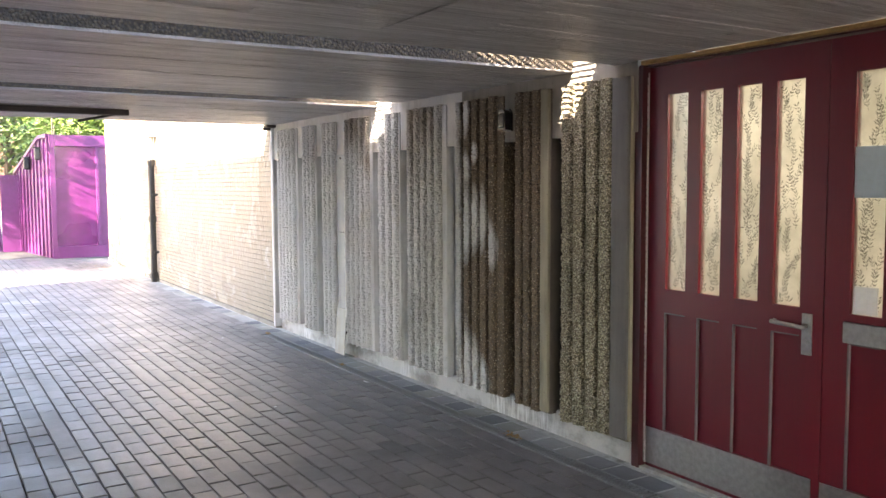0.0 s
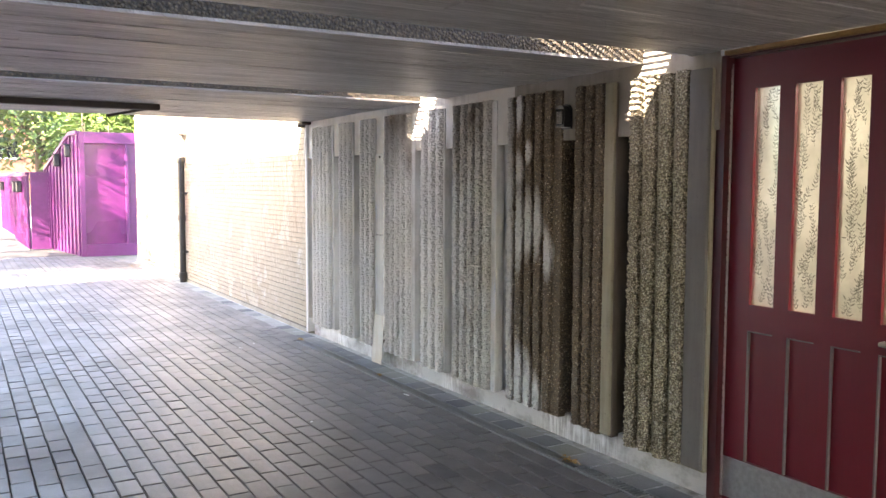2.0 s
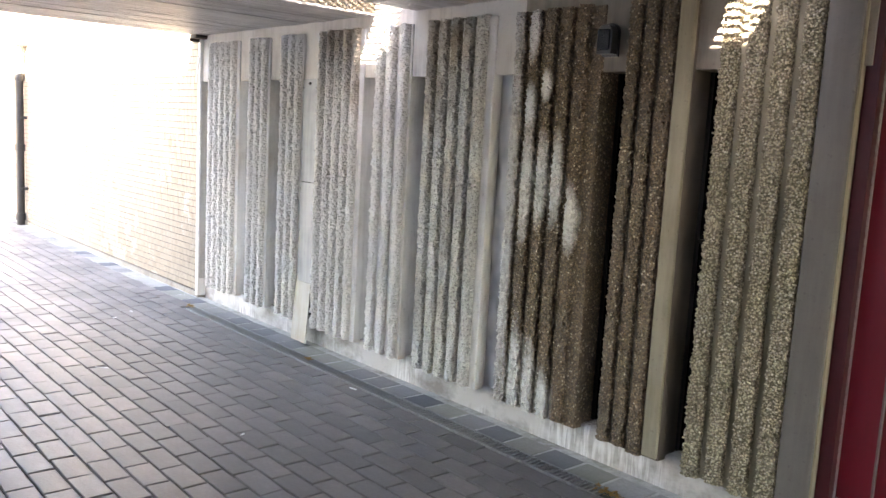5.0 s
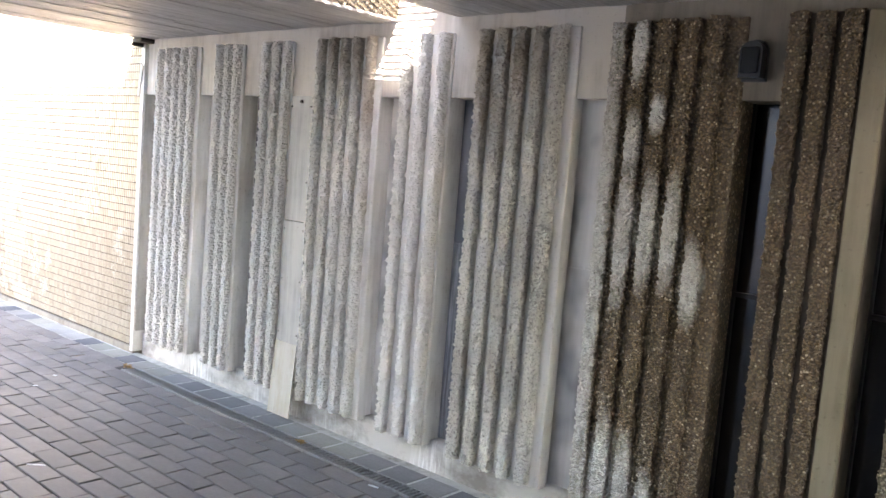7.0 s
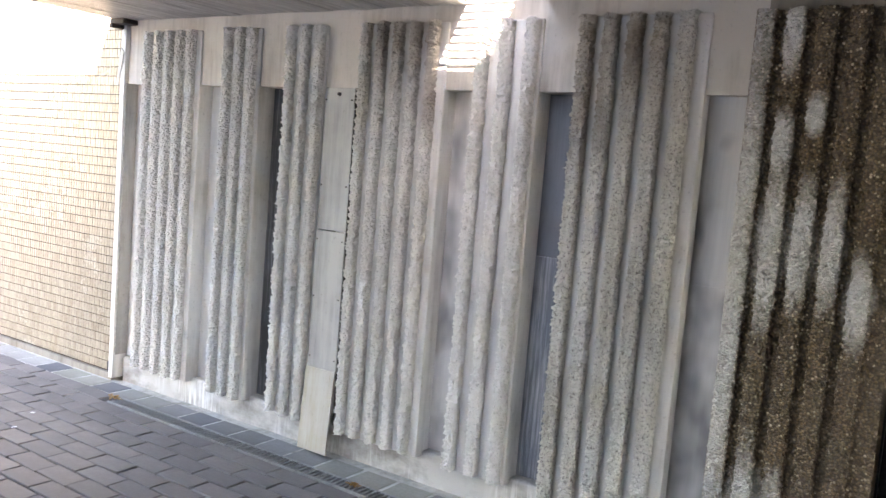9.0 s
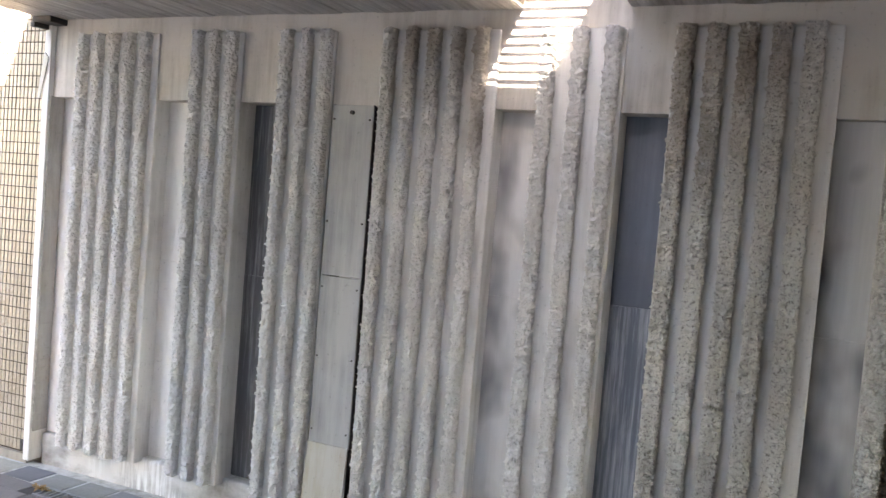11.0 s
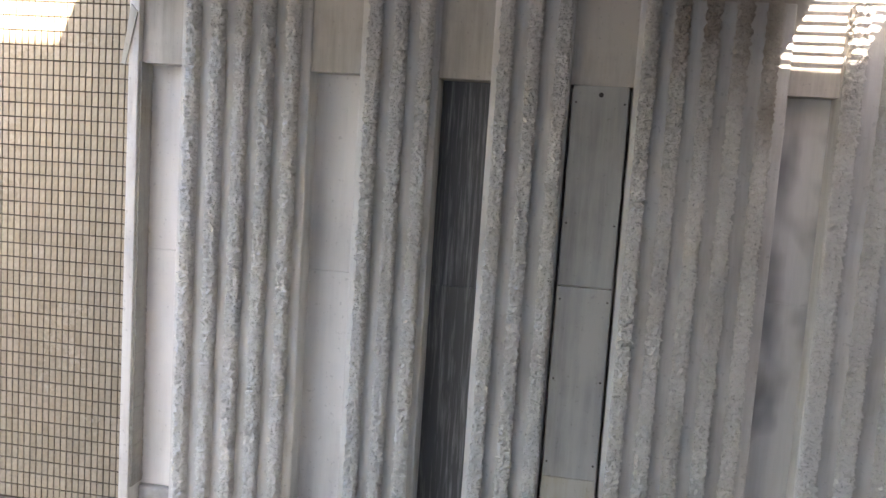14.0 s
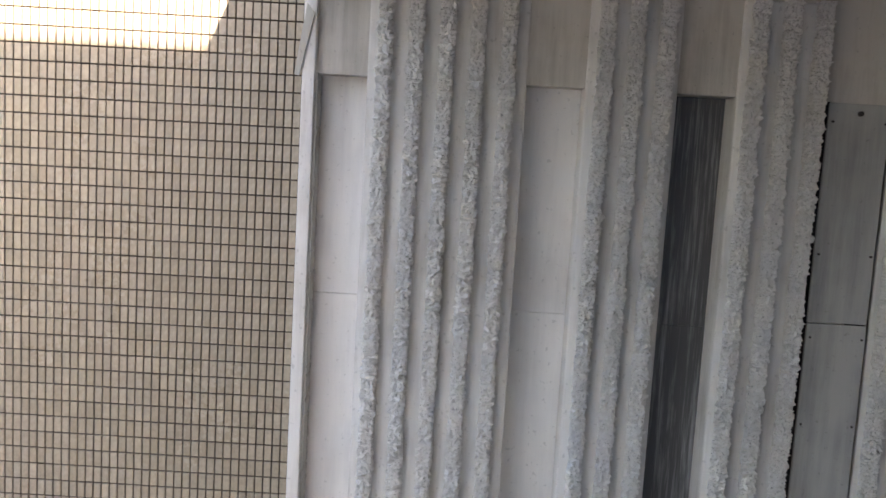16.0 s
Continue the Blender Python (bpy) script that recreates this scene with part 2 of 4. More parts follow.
M_GROUT = plain("brown_grout", (0.045, 0.032, 0.022), 0.9)
M_GROUND = plain("sandy_ground", (0.05, 0.047, 0.044), 0.9, 0, 0.4, 5, 0.6)
M_PLINTH = splashed()
M_CRUST = painted("crusted_mortar", (0.5, 0.49, 0.46), (0.17, 0.16, 0.13), 0.9, 0.85, 0.6)
M_CONCRETE = painted("grey_concrete", (0.4, 0.385, 0.35), (0.13, 0.12, 0.11), 0.7, 0.8, 0.4)


def door_paint():
    """Even red gloss with faint brush marks."""
    n = Nodes("dark_red_gloss")
    brush = n.noise(9, 4, 0.6, (9, 9, 0.6))
    n.bump(brush, 0.04, 0.002)
    return n.done(n.mix(brush, (0.105, 0.0015, 0.008), (0.13, 0.0025, 0.011)), 0.4)


M_RED = door_paint()
M_RED_DARK = plain("dark_red_frame", (0.05, 0.004, 0.006), 0.45, 0, 0.2, 6, 0.1)
M_STEEL = plain("brushed_steel", (0.36, 0.355, 0.35), 0.45, 1.0, 0.25, 9, 0.1)
# Grey of the strips that draw the light caught on door panel edges.
M_LIT_EDGE = plain("grey_lit_edge", (0.12, 0.1, 0.1), 0.5, 0, 0.2)
M_IRON = plain("cast_iron_grate", (0.24, 0.24, 0.235), 0.6, 0.2, 0.35)
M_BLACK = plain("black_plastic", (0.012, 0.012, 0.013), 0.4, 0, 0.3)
M_BLACK_GLASS = plain("black_glazing", (0.008, 0.009, 0.011), 0.12, 0, 0.3, 3, 0.02)
M_DARK_STEEL = plain("rusted_dark_steel", (0.05, 0.04, 0.035), 0.6, 0.3, 0.4)
M_SHEET = painted("pale_painted_sheet", (0.4, 0.4, 0.38), (0.2, 0.205, 0.21), 0.8, 0.5, 0.1)
M_SHEET_LOW = painted("stained_cream_sheet", (0.46, 0.45, 0.4), (0.33, 0.25, 0.14), 0.8, 0.5, 0.1)
M_BLUE_SHEET = painted("blue_grey_sheet", (0.13, 0.145, 0.175), (0.24, 0.26, 0.29), 0.6, 0.45, 0.1)
M_BLUE_LOW = streaked("streaked_blue_grey_sheet", (0.15, 0.17, 0.2), (0.55, 0.57, 0.6), 0.5)
M_GREY_SHEET = streaked("grey_streaked_sheet", (0.085, 0.085, 0.085), (0.4, 0.4, 0.41), 0.54)
M_SOFT_SHEET = clouded("cloudy_sprayed_sheet", (0.66, 0.65, 0.63), (0.17, 0.175, 0.185))
M_PURPLE = plain("purple_hoarding_paint", (0.1, 0.014, 0.088), 0.45, 0, 0.2, 3)
M_PURPLE_DARK = plain("purple_panel_paint", (0.105, 0.014, 0.085), 0.3, 0, 0.3, 1.5)
M_WHITE_PLASTIC = plain("white_plastic", (0.75, 0.75, 0.73), 0.5, 0, 0.1)
M_PAPER = plain("blue_grey_paper", (0.42, 0.52, 0.6), 0.7, 0, 0.08)
M_WHITE_PAPER = plain("white_paper", (0.75, 0.76, 0.75), 0.7, 0, 0.08)
M_LEAF = pieces("leaf_green", ((0.05, 0.1, 0.015), (0.1, 0.17, 0.03), (0.14, 0.2, 0.04), (0.07, 0.12, 0.02)), 0.5, "island", 0.1)
M_LEAF_DARK = pieces("dark_leaf_green", ((0.03, 0.055, 0.015), (0.05, 0.085, 0.02), (0.08, 0.12, 0.03)), 0.5, "island", 0.1)
M_BARK = plain("bark", (0.1, 0.08, 0.06), 0.9, 0, 0.4, 10, 0.8)
M_BRICK = plain("red_brick", (0.25, 0.11, 0.07), 0.85, 0, 0.4, 30, 0.4)
M_FAR = plain("far_render", (0.22, 0.2, 0.18), 0.8, 0, 0.3, 1)
M_PALE_GROUND = plain("pale_gritty_paving", (0.22, 0.2, 0.17), 0.85, 0, 0.35, 4, 0.5)
M_HEADER = painted("dirty_white_band", (0.56, 0.53, 0.48), (0.26, 0.23, 0.19), 0.85, 0.7, 0.25)
M_BARE = painted("bare_brown_concrete", (0.25, 0.225, 0.185), (0.12, 0.1, 0.08), 0.8, 0.8, 0.4)
M_DULL = painted("dark_render", (0.13, 0.12, 0.11), (0.07, 0.065, 0.06), 0.5, 0.8)
M_DRY = plain("dry_leaf", (0.3, 0.18, 0.06), 0.8, 0, 0.4)
M_ROOM = plain("lobby_paint", (0.66, 0.65, 0.58), 0.8, 0, 0.1)


def obscured_glass():
    n = Nodes("obscured_glass")
    n.b.inputs["Transmission Weight"].default_value = 0.75
    n.b.inputs["IOR"].default_value = 1.3
    n.bump(n.noise(45, 3), 0.4, 0.01)
    # Grey and pale clouds in the glass colour stand in for uneven lobby light.
    return n.done(n.mix(n.ramp(n.noise(7, 3), (0.35, 0.0), (0.65, 1.0)), (0.62, 0.62, 0.54), (0.92, 0.91, 0.82)), 0.28)


M_GLASS = obscured_glass()
M_FILM = plain("grey_leaf_film", (0.19, 0.195, 0.16), 0.3, 0, 0.2)


# ---- building helpers ----
def shape():
    return bmesh.new()


def box(bm, x0, x1, y0, y1, z0, z1, bevel=0.0):
    made = bmesh.ops.create_cube(bm, size=1, matrix=Matrix.LocRotScale(((x0 + x1) / 2, (y0 + y1) / 2, (z0 + z1) / 2), None, (x1 - x0, y1 - y0, z1 - z0)))
    if bevel:
        vs = set(made["verts"])
        es = [e for e in bm.edges if e.verts[0] in vs and e.verts[1] in vs]
        bmesh.ops.bevel(bm, geom=es, offset=bevel, segments=2, affect="EDGES", profile=0.5)
    return bm


def tube(bm, a, b, r0, r1=None, n=14):
    a, b = Vector(a), Vector(b)
    q = (b - a).to_track_quat("Z", "Y")
    bmesh.ops.create_cone(bm, cap_ends=True, segments=n, radius1=r0, radius2=r0 if r1 is None else r1, depth=(b - a).length,
                          matrix=Matrix.LocRotScale((a + b) / 2, q, None))
    return bm


def part(name, bm, material, parent=None, label="", smooth=False):
    """Links a bmesh, given in survey units, as one mesh object under a thing."""
    me = bpy.data.meshes.new(name)
    bmesh.ops.scale(bm, vec=(U, U, U), verts=bm.verts)
    bmesh.ops.recalc_face_normals(bm, faces=bm.faces)
    bm.to_mesh(me)
    bm.free()
    me.materials.append(material)
    if smooth:
        me.polygons.foreach_set("use_smooth", [True] * len(me.polygons))
    ob = new(name, me)
    ob.parent = parent
    return tagged(ob, label)


def thing(name, label, category, group="", kind="", at=(0, 0, 0)):
    ob = new(name)
    ob.location = Vector(at) * U
    ob.empty_display_size = 0.1
    return tagged(ob, label, category, group, kind)


def structure(name, bm, material, label, category):
    return tagged(part(name, bm, material), label, category, kind="structure")


def boxes(*bs, bevel=0.0):
    bm = shape()
    for b in bs:
        box(bm, *b, bevel=bevel)
    return bm


def polys(name, verts, faces, material, parent=None):
    me = bpy.data.meshes.new(name)
    me.from_pydata([(x * U, y * U, z * U) for x, y, z in verts], [], faces)
    me.materials.append(material)
    ob = new(name, me)
    ob.parent = parent
    return ob


# ---- structure ----
CEIL, HEAD, SILL, ROOF = 2.365, 1.965, 0.165, 2.74
NEAR, FAR_END = 13.0, -0.02
g = shape()
bmesh.ops.create_grid(g, x_segments=2, y_segments=2, size=600, matrix=Matrix.Translation((0, 0, -0.03)))
structure("ground", g, M_PALE_GROUND, "pale gritty ground round the paving", "ground")

structure("wall_north", boxes((0.0, 4.5, 0.13, 0.45, -0.05, ROOF), (4.5, 5.83, 0.2, 0.45, -0.05, ROOF)), M_WHITE_SMOOTH, "painted concrete wall behind the ribbed panels", "wall")
structure("wall_header", boxes((0.041, 4.0, 0.0, 0.13, HEAD, ROOF - 0.004)), M_HEADER, "dirty white painted flat concrete band under the ceiling", "wall")
structure("wall_header", boxes((4.0, 5.83, 0.0, 0.2, HEAD, ROOF - 0.004)), M_BARE, "bare brownish concrete band under the ceiling", "wall")
structure("wall_lobby", boxes((8.2, NEAR, 0.0, 0.4, -0.05, ROOF)), M_CONCRETE, "plain concrete wall beyond the doors", "wall")

# unseen opposite blocks, added: rooflines shade the passage, white faces bounce skylight
structure("wall_opposite", boxes((-4.8, 4.2, -9.6, -9.0, -0.05, 6.33), (5.5, 16.0, -9.6, -9.0, -0.05, 6.33)), M_WHITE_SMOOTH, "unseen white block added across the yard to shade the passage and bounce skylight", "wall")
# Unseen dark wall, added to hold back frontal light on the panels.
structure("wall_south", boxes((3.0, NEAR, -5.6, -5.0, -0.05, 4.45)), M_DULL, "unseen dark wall added to cut the frontal light in the passage", "wall")


def ceiling(x0, x1, y0):
    """A slab cast in narrow boards that run across the passage."""
    bm = shape()
    x = x0
    while x < x1 - 0.001:
        e = min(x1, x + random.uniform(0.085, 0.11))
        y = y0
        while y < 0.0:
            f = min(0.0, y + random.uniform(1.2, 3.2))
            box(bm, x + 0.0006, e - 0.0006, y + 0.0008, f - 0.0008, CEIL + random.uniform(-0.003, 0.0025), CEIL + 0.03)
            y = f
        x = e
    ob = structure("ceiling", bm, M_BOARD, "board-marked grey concrete ceiling slab", "ceiling")
    core = boxes((x0, x1, y0, 0.0, CEIL + 0.012, ROOF))
    part("slab_core", core, M_SLOT_AGG, ob, "exposed aggregate slab edge")
    return ob


SLABS = ((FAR_END, 2.62), (3.05, 5.27), (5.64, NEAR))
for a, b in SLABS:
    ceiling(a, b, -5.0)


def slot_grating(x0, x1):
    g = thing("roof_grating", "steel bar grating over an open slot in the roof", "grating")
    first = None
    for i in range(44):
        y = -0.05 - i * 0.075
        if first is None:
            first = part("bar", boxes((x0 - 0.05, x1 + 0.05, -0.013, 0.013, 0, 0.007)), M_DARK_STEEL, g)
            ob = first
        else:
            ob = first.copy()
            scene.collection.objects.link(ob)
        ob.location = (0, y * U, (ROOF + 0.001) * U)
    for y in (-0.005, -3.32):
        part("end_bar", boxes((x0 - 0.05, x1 + 0.05, y - 0.012, y + 0.012, ROOF, ROOF + 0.04)), M_DARK_STEEL, g)


slot_grating(2.62, 3.05)
slot_grating(5.27, 5.64)

scar = tagged(part("ceiling_hatch", boxes((6.0, 6.75, -1.75, -1.35, CEIL - 0.008, CEIL - 0.0045), bevel=0.0015), M_BOARD), "patched square of concrete in the ceiling", "patch", kind="structure")

# plinth under the panels
structure("plinth", boxes((0.042, 5.8, 0.045, 0.2, -0.05, SILL - 0.004), bevel=0.012), M_PLINTH, "paint-splashed concrete plinth along the wall foot", "plinth")


# ---- ribbed panels ----
def rib(x0, x1, z0, z1, proud=0.056, rough=0.009):
    """One hammered rib: a rounded bar with a broken face."""
    bm = shape()
    prof = ((0.0, 0.0), (0.0, 0.45), (0.02, 0.78), (0.1, 0.95), (0.22, 1.0), (0.35, 1.02), (0.5, 1.03), (0.65, 1.02), (0.78, 1.0), (0.9, 0.95), (0.98, 0.78), (1.0, 0.45), (1.0, 0.0))
    last = len(prof) - 1
    n = int((z1 - z0) / 0.0052)
    rows = []
    for i in range(n + 1):
        z = z0 + (z1 - z0) * i / n
        row = []
        for k, (u, v) in enumerate(prof):
            x, y = x0 + u * (x1 - x0), -0.004 - v * (proud - 0.004)
            if 0 < k < last:
                p = Vector((x * 62, y * 62, z * 52))
                d = noise.noise(p * 1.2) * rough * 0.75 + noise.noise(p * 2.7) * rough * 1.2 - abs(noise.noise(p * 0.6)) * rough * 1.6
                x += (u - 0.5) * d * 2.0 + noise.noise(p * 1.6 + Vector((9, 4, 1))) * rough * 0.45
                y -= d
            row.append(bm.verts.new((x, y, z + (noise.noise((x * 30, 3, z)) * 0.01 if i in (0, n) else 0))))
        rows.append(row)
    for a, b in zip(rows, rows[1:]):
        for k in range(last):
            bm.faces.new((a[k], a[k + 1], b[k + 1], b[k]))
    bm.faces.new(rows[0]), bm.faces.new(rows[-1])
    return bm


def panel(x0, x1, starts, width, z0, z1, mat_body, mat_rib, label, margin=None, rough=0.009, proud=0.056):
    p = thing("ribbed_wall_panel", label, "wall panel", "ribbed panels along the wall", at=((x0 + x1) / 2, 0, z0))
    off = Matrix.Translation(-p.location)
    parts = [part("backing", boxes((x0, x1, -0.012, 0.128, z0 - 0.012, z1), bevel=0.006), mat_body, p)]
    for s in starts:
        parts.append(part("rib", rib(s, s + width, z0 - random.uniform(0.0, 0.012), z1 + random.uniform(0, 0.006), proud, rough), mat_rib, p))
    if margin:
        parts.append(part("edge_strip", boxes((margin[0], margin[1], -0.034, -0.01, z0, z1), bevel=0.008), margin[2], p))
    for o in parts:
        o.matrix_parent_inverse = off
    return p


def spread(a, b, n, w):
    return [a + (b - w - a) * i / (n - 1) for i in range(n)]


WHITE_LABEL = "white-painted ribbed concrete panel with rough hammered ribs"
TOP = 2.285
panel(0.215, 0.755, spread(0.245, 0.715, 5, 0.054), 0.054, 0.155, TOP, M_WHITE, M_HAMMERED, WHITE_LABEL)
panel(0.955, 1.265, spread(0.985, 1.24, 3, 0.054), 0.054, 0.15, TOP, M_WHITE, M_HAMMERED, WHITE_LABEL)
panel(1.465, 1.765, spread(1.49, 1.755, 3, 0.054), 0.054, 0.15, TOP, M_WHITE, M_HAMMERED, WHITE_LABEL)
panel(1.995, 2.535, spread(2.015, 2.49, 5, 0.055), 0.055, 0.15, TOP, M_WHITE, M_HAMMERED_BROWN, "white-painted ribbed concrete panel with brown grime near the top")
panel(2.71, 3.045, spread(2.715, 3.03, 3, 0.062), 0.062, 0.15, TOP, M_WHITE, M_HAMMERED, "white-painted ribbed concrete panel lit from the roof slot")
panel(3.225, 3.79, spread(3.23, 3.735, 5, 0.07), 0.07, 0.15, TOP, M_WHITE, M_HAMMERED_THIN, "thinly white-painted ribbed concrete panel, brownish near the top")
panel(3.955, 4.55, spread(3.962, 4.47, 5, 0.076), 0.076, 0.15, TOP, M_SPRAYED, M_SPRAYED, "brown pebbled ribbed panel half covered in white spray paint", rough=0.006, proud=0.042)
panel(4.705, 5.07, spread(4.71, 4.97, 3, 0.072), 0.072, 0.15, TOP, M_BROWN_CEMENT, M_BROWN_AGG, "brown pebble-faced ribbed concrete panel, unpainted", (4.985, 5.068, M_TAN_CEMENT), 0.006, 0.042)
panel(5.205, 5.8, spread(5.208, 5.65, 4, 0.086), 0.086, 0.15, TOP, M_TAN_CEMENT, M_TAN_AGG, "tan pebble-faced ribbed concrete panel with green algae", (5.655, 5.795, M_DULL), 0.008, 0.048)


def infill(x0, x1, y, mat, label, seam=1.2, kind="recessed_infill", low=None):
    t = thing(kind, label, "wall panel", "infill sheets between the ribbed panels", at=((x0 + x1) / 2, y, SILL))
    off = Matrix.Translation(-t.location)
    a = part("upper_sheet", boxes((x0, x1, y, y + 0.012, seam + 0.0007, HEAD), bevel=0.0008), mat, t)
    b = part("lower_sheet", boxes((x0, x1, y - 0.002, y + 0.012, SILL, seam - 0.0007), bevel=0.0008), low or mat, t)
    for o in (a, b):
        o.matrix_parent_inverse = off
    return t


infill(0.04, 0.225, 0.075, M_WHITE_SMOOTH, "smooth white sheet set back beside the ribs")
infill(0.745, 0.965, 0.09, M_WHITE_SMOOTH, "smooth white sheet set back between ribbed panels", 1.17)
infill(1.255, 1.475, 0.11, M_GREY_SHEET, "grey streaked sheet set back between ribbed panels", 1.15)
infill(2.525, 2.72, 0.095, M_SOFT_SHEET, "cloudy white sprayed sheet in a recess")
infill(3.035, 3.235, 0.11, M_BLUE_SHEET, "blue-grey painted sheet in a deep recess, streaked paler below", 1.22, low=M_BLUE_LOW)
infill(3.78, 3.965, 0.06, M_SOFT_SHEET, "sprayed off-white sheet in a recess")


def dark_window(name, x0, x1):
    t = thing(name, "narrow black glazed slit window between ribbed panels", "window", "slit windows", "structure", at=((x0 + x1) / 2, 0.15, SILL))
    off = Matrix.Translation(-t.location)
    a = part("pane", boxes((x0, x1, 0.15, 0.158, SILL, HEAD)), M_BLACK_GLASS, t)
    b = part("frame", boxes((x0, x0 + 0.018, 0.13, 0.17, SILL, HEAD), (x1 - 0.018, x1, 0.13, 0.17, SILL, HEAD), (x0 + 0.018, x1 - 0.018, 0.13, 0.17, 1.18, 1.2)), M_BLACK, t)
    for o in (a, b):
        o.matrix_parent_inverse = off


dark_window("window_1", 4.54, 4.715)
dark_window("window_2", 5.06, 5.215)


def cover_strip():
    t = thing("cover_strip", "pale sheet-metal cover strip, lowest sheet bent outwards and rust-stained", "wall panel", at=(1.88, 0, 0))
    off = Matrix.Translation(-t.location)
    x0, x1 = 1.776, 1.982
    ps = [part("sheet", boxes((x0, x1, -0.018, -0.006, 1.212, HEAD - 0.002), bevel=0.002), M_SHEET, t),
          part("sheet", boxes((x0, x1, -0.022, -0.01, 0.455, 1.209), bevel=0.002), M_SHEET, t)]
    low = shape()
    for (za, ya), (zb, yb) in (((0.462, -0.03), (0.012, -0.062)),):
        vs = [low.verts.new(v) for v in ((x0, ya, za), (x1, ya, za), (x1, yb, zb), (x0, yb, zb), (x0, ya + 0.008, za), (x1, ya + 0.008, za), (x1, yb + 0.008, zb), (x0, yb + 0.008, zb))]
        for f in ((0, 1, 2, 3), (7, 6, 5, 4), (0, 3, 7, 4), (1, 5, 6, 2), (0, 4, 5, 1), (3, 2, 6, 7)):
            low.faces.new([vs[k] for k in f])
    ps.append(part("bent_sheet", low, M_SHEET_LOW, t, "rust-stained cream sheet"))
    side = boxes((x0, x0 + 0.006, -0.012, 0.13, 0.17, HEAD), (x1 - 0.006, x1, -0.012, 0.13, 0.17, HEAD))
    ps.append(part("batten", side, M_DARK_STEEL, t, "dark gap batten"))
    for x, z in ((1.79, 1.9), (1.968, 1.9), (1.79, 1.45), (1.968, 1.45), (1.79, 1.16), (1.968, 1.16), (1.79, 0.85), (1.968, 0.85), (1.79, 0.52), (1.968, 0.52)):
        ps.append(part("screw", tube(shape(), (x, -0.026, z), (x, -0.006, z), 0.004, n=8), M_DARK_STEEL, t))
    ps.append(part("bolt", tube(shape(), (1.88, -0.03, 1.93), (1.88, -0.006, 1.93), 0.009, n=10), M_DARK_STEEL, t))
    for o in ps:
        o.matrix_parent_inverse = off


cover_strip()


def bulkhead_lamp():
    t = thing("bulkhead_lamp", "small black bulkhead lamp, unlit, on bare concrete", "lamp", at=(4.59, 0, 2.04))
    off = Matrix.Translation(-t.location)
    bm = shape()
    n = 12
    for y0, y1, r in ((-0.012, -0.001, 1.0), (-0.06, -0.012, 0.86)):
        pts = [(-0.05 * r, -0.08 * r), (0.05 * r, -0.08 * r)] + [(0.05 * r * math.cos(math.pi * i / n), 0.035 * r + 0.045 * r * math.sin(math.pi * i / n)) for i in range(n + 1)]
        a = [bm.verts.new((4.59 + x, y0, 2.115 + z)) for x, z in pts]
        b = [bm.verts.new((4.59 + x, y1, 2.115 + z)) for x, z in pts]
        bm.faces.new(a), bm.faces.new(b[::-1])
        for i in range(len(pts)):
            bm.faces.new((a[i], a[i - 1], b[i - 1], b[i]))
    ps = [part("housing", bm, M_BLACK, t),
          part("lens", boxes((4.556, 4.624, -0.066, -0.06, 2.06, 2.16), bevel=0.006), M_BLACK_GLASS, t, "dark glass lens")]
    for o in ps:
        o.matrix_parent_inverse = off


bulkhead_lamp()

# ---- doors ----
DY = 0.065


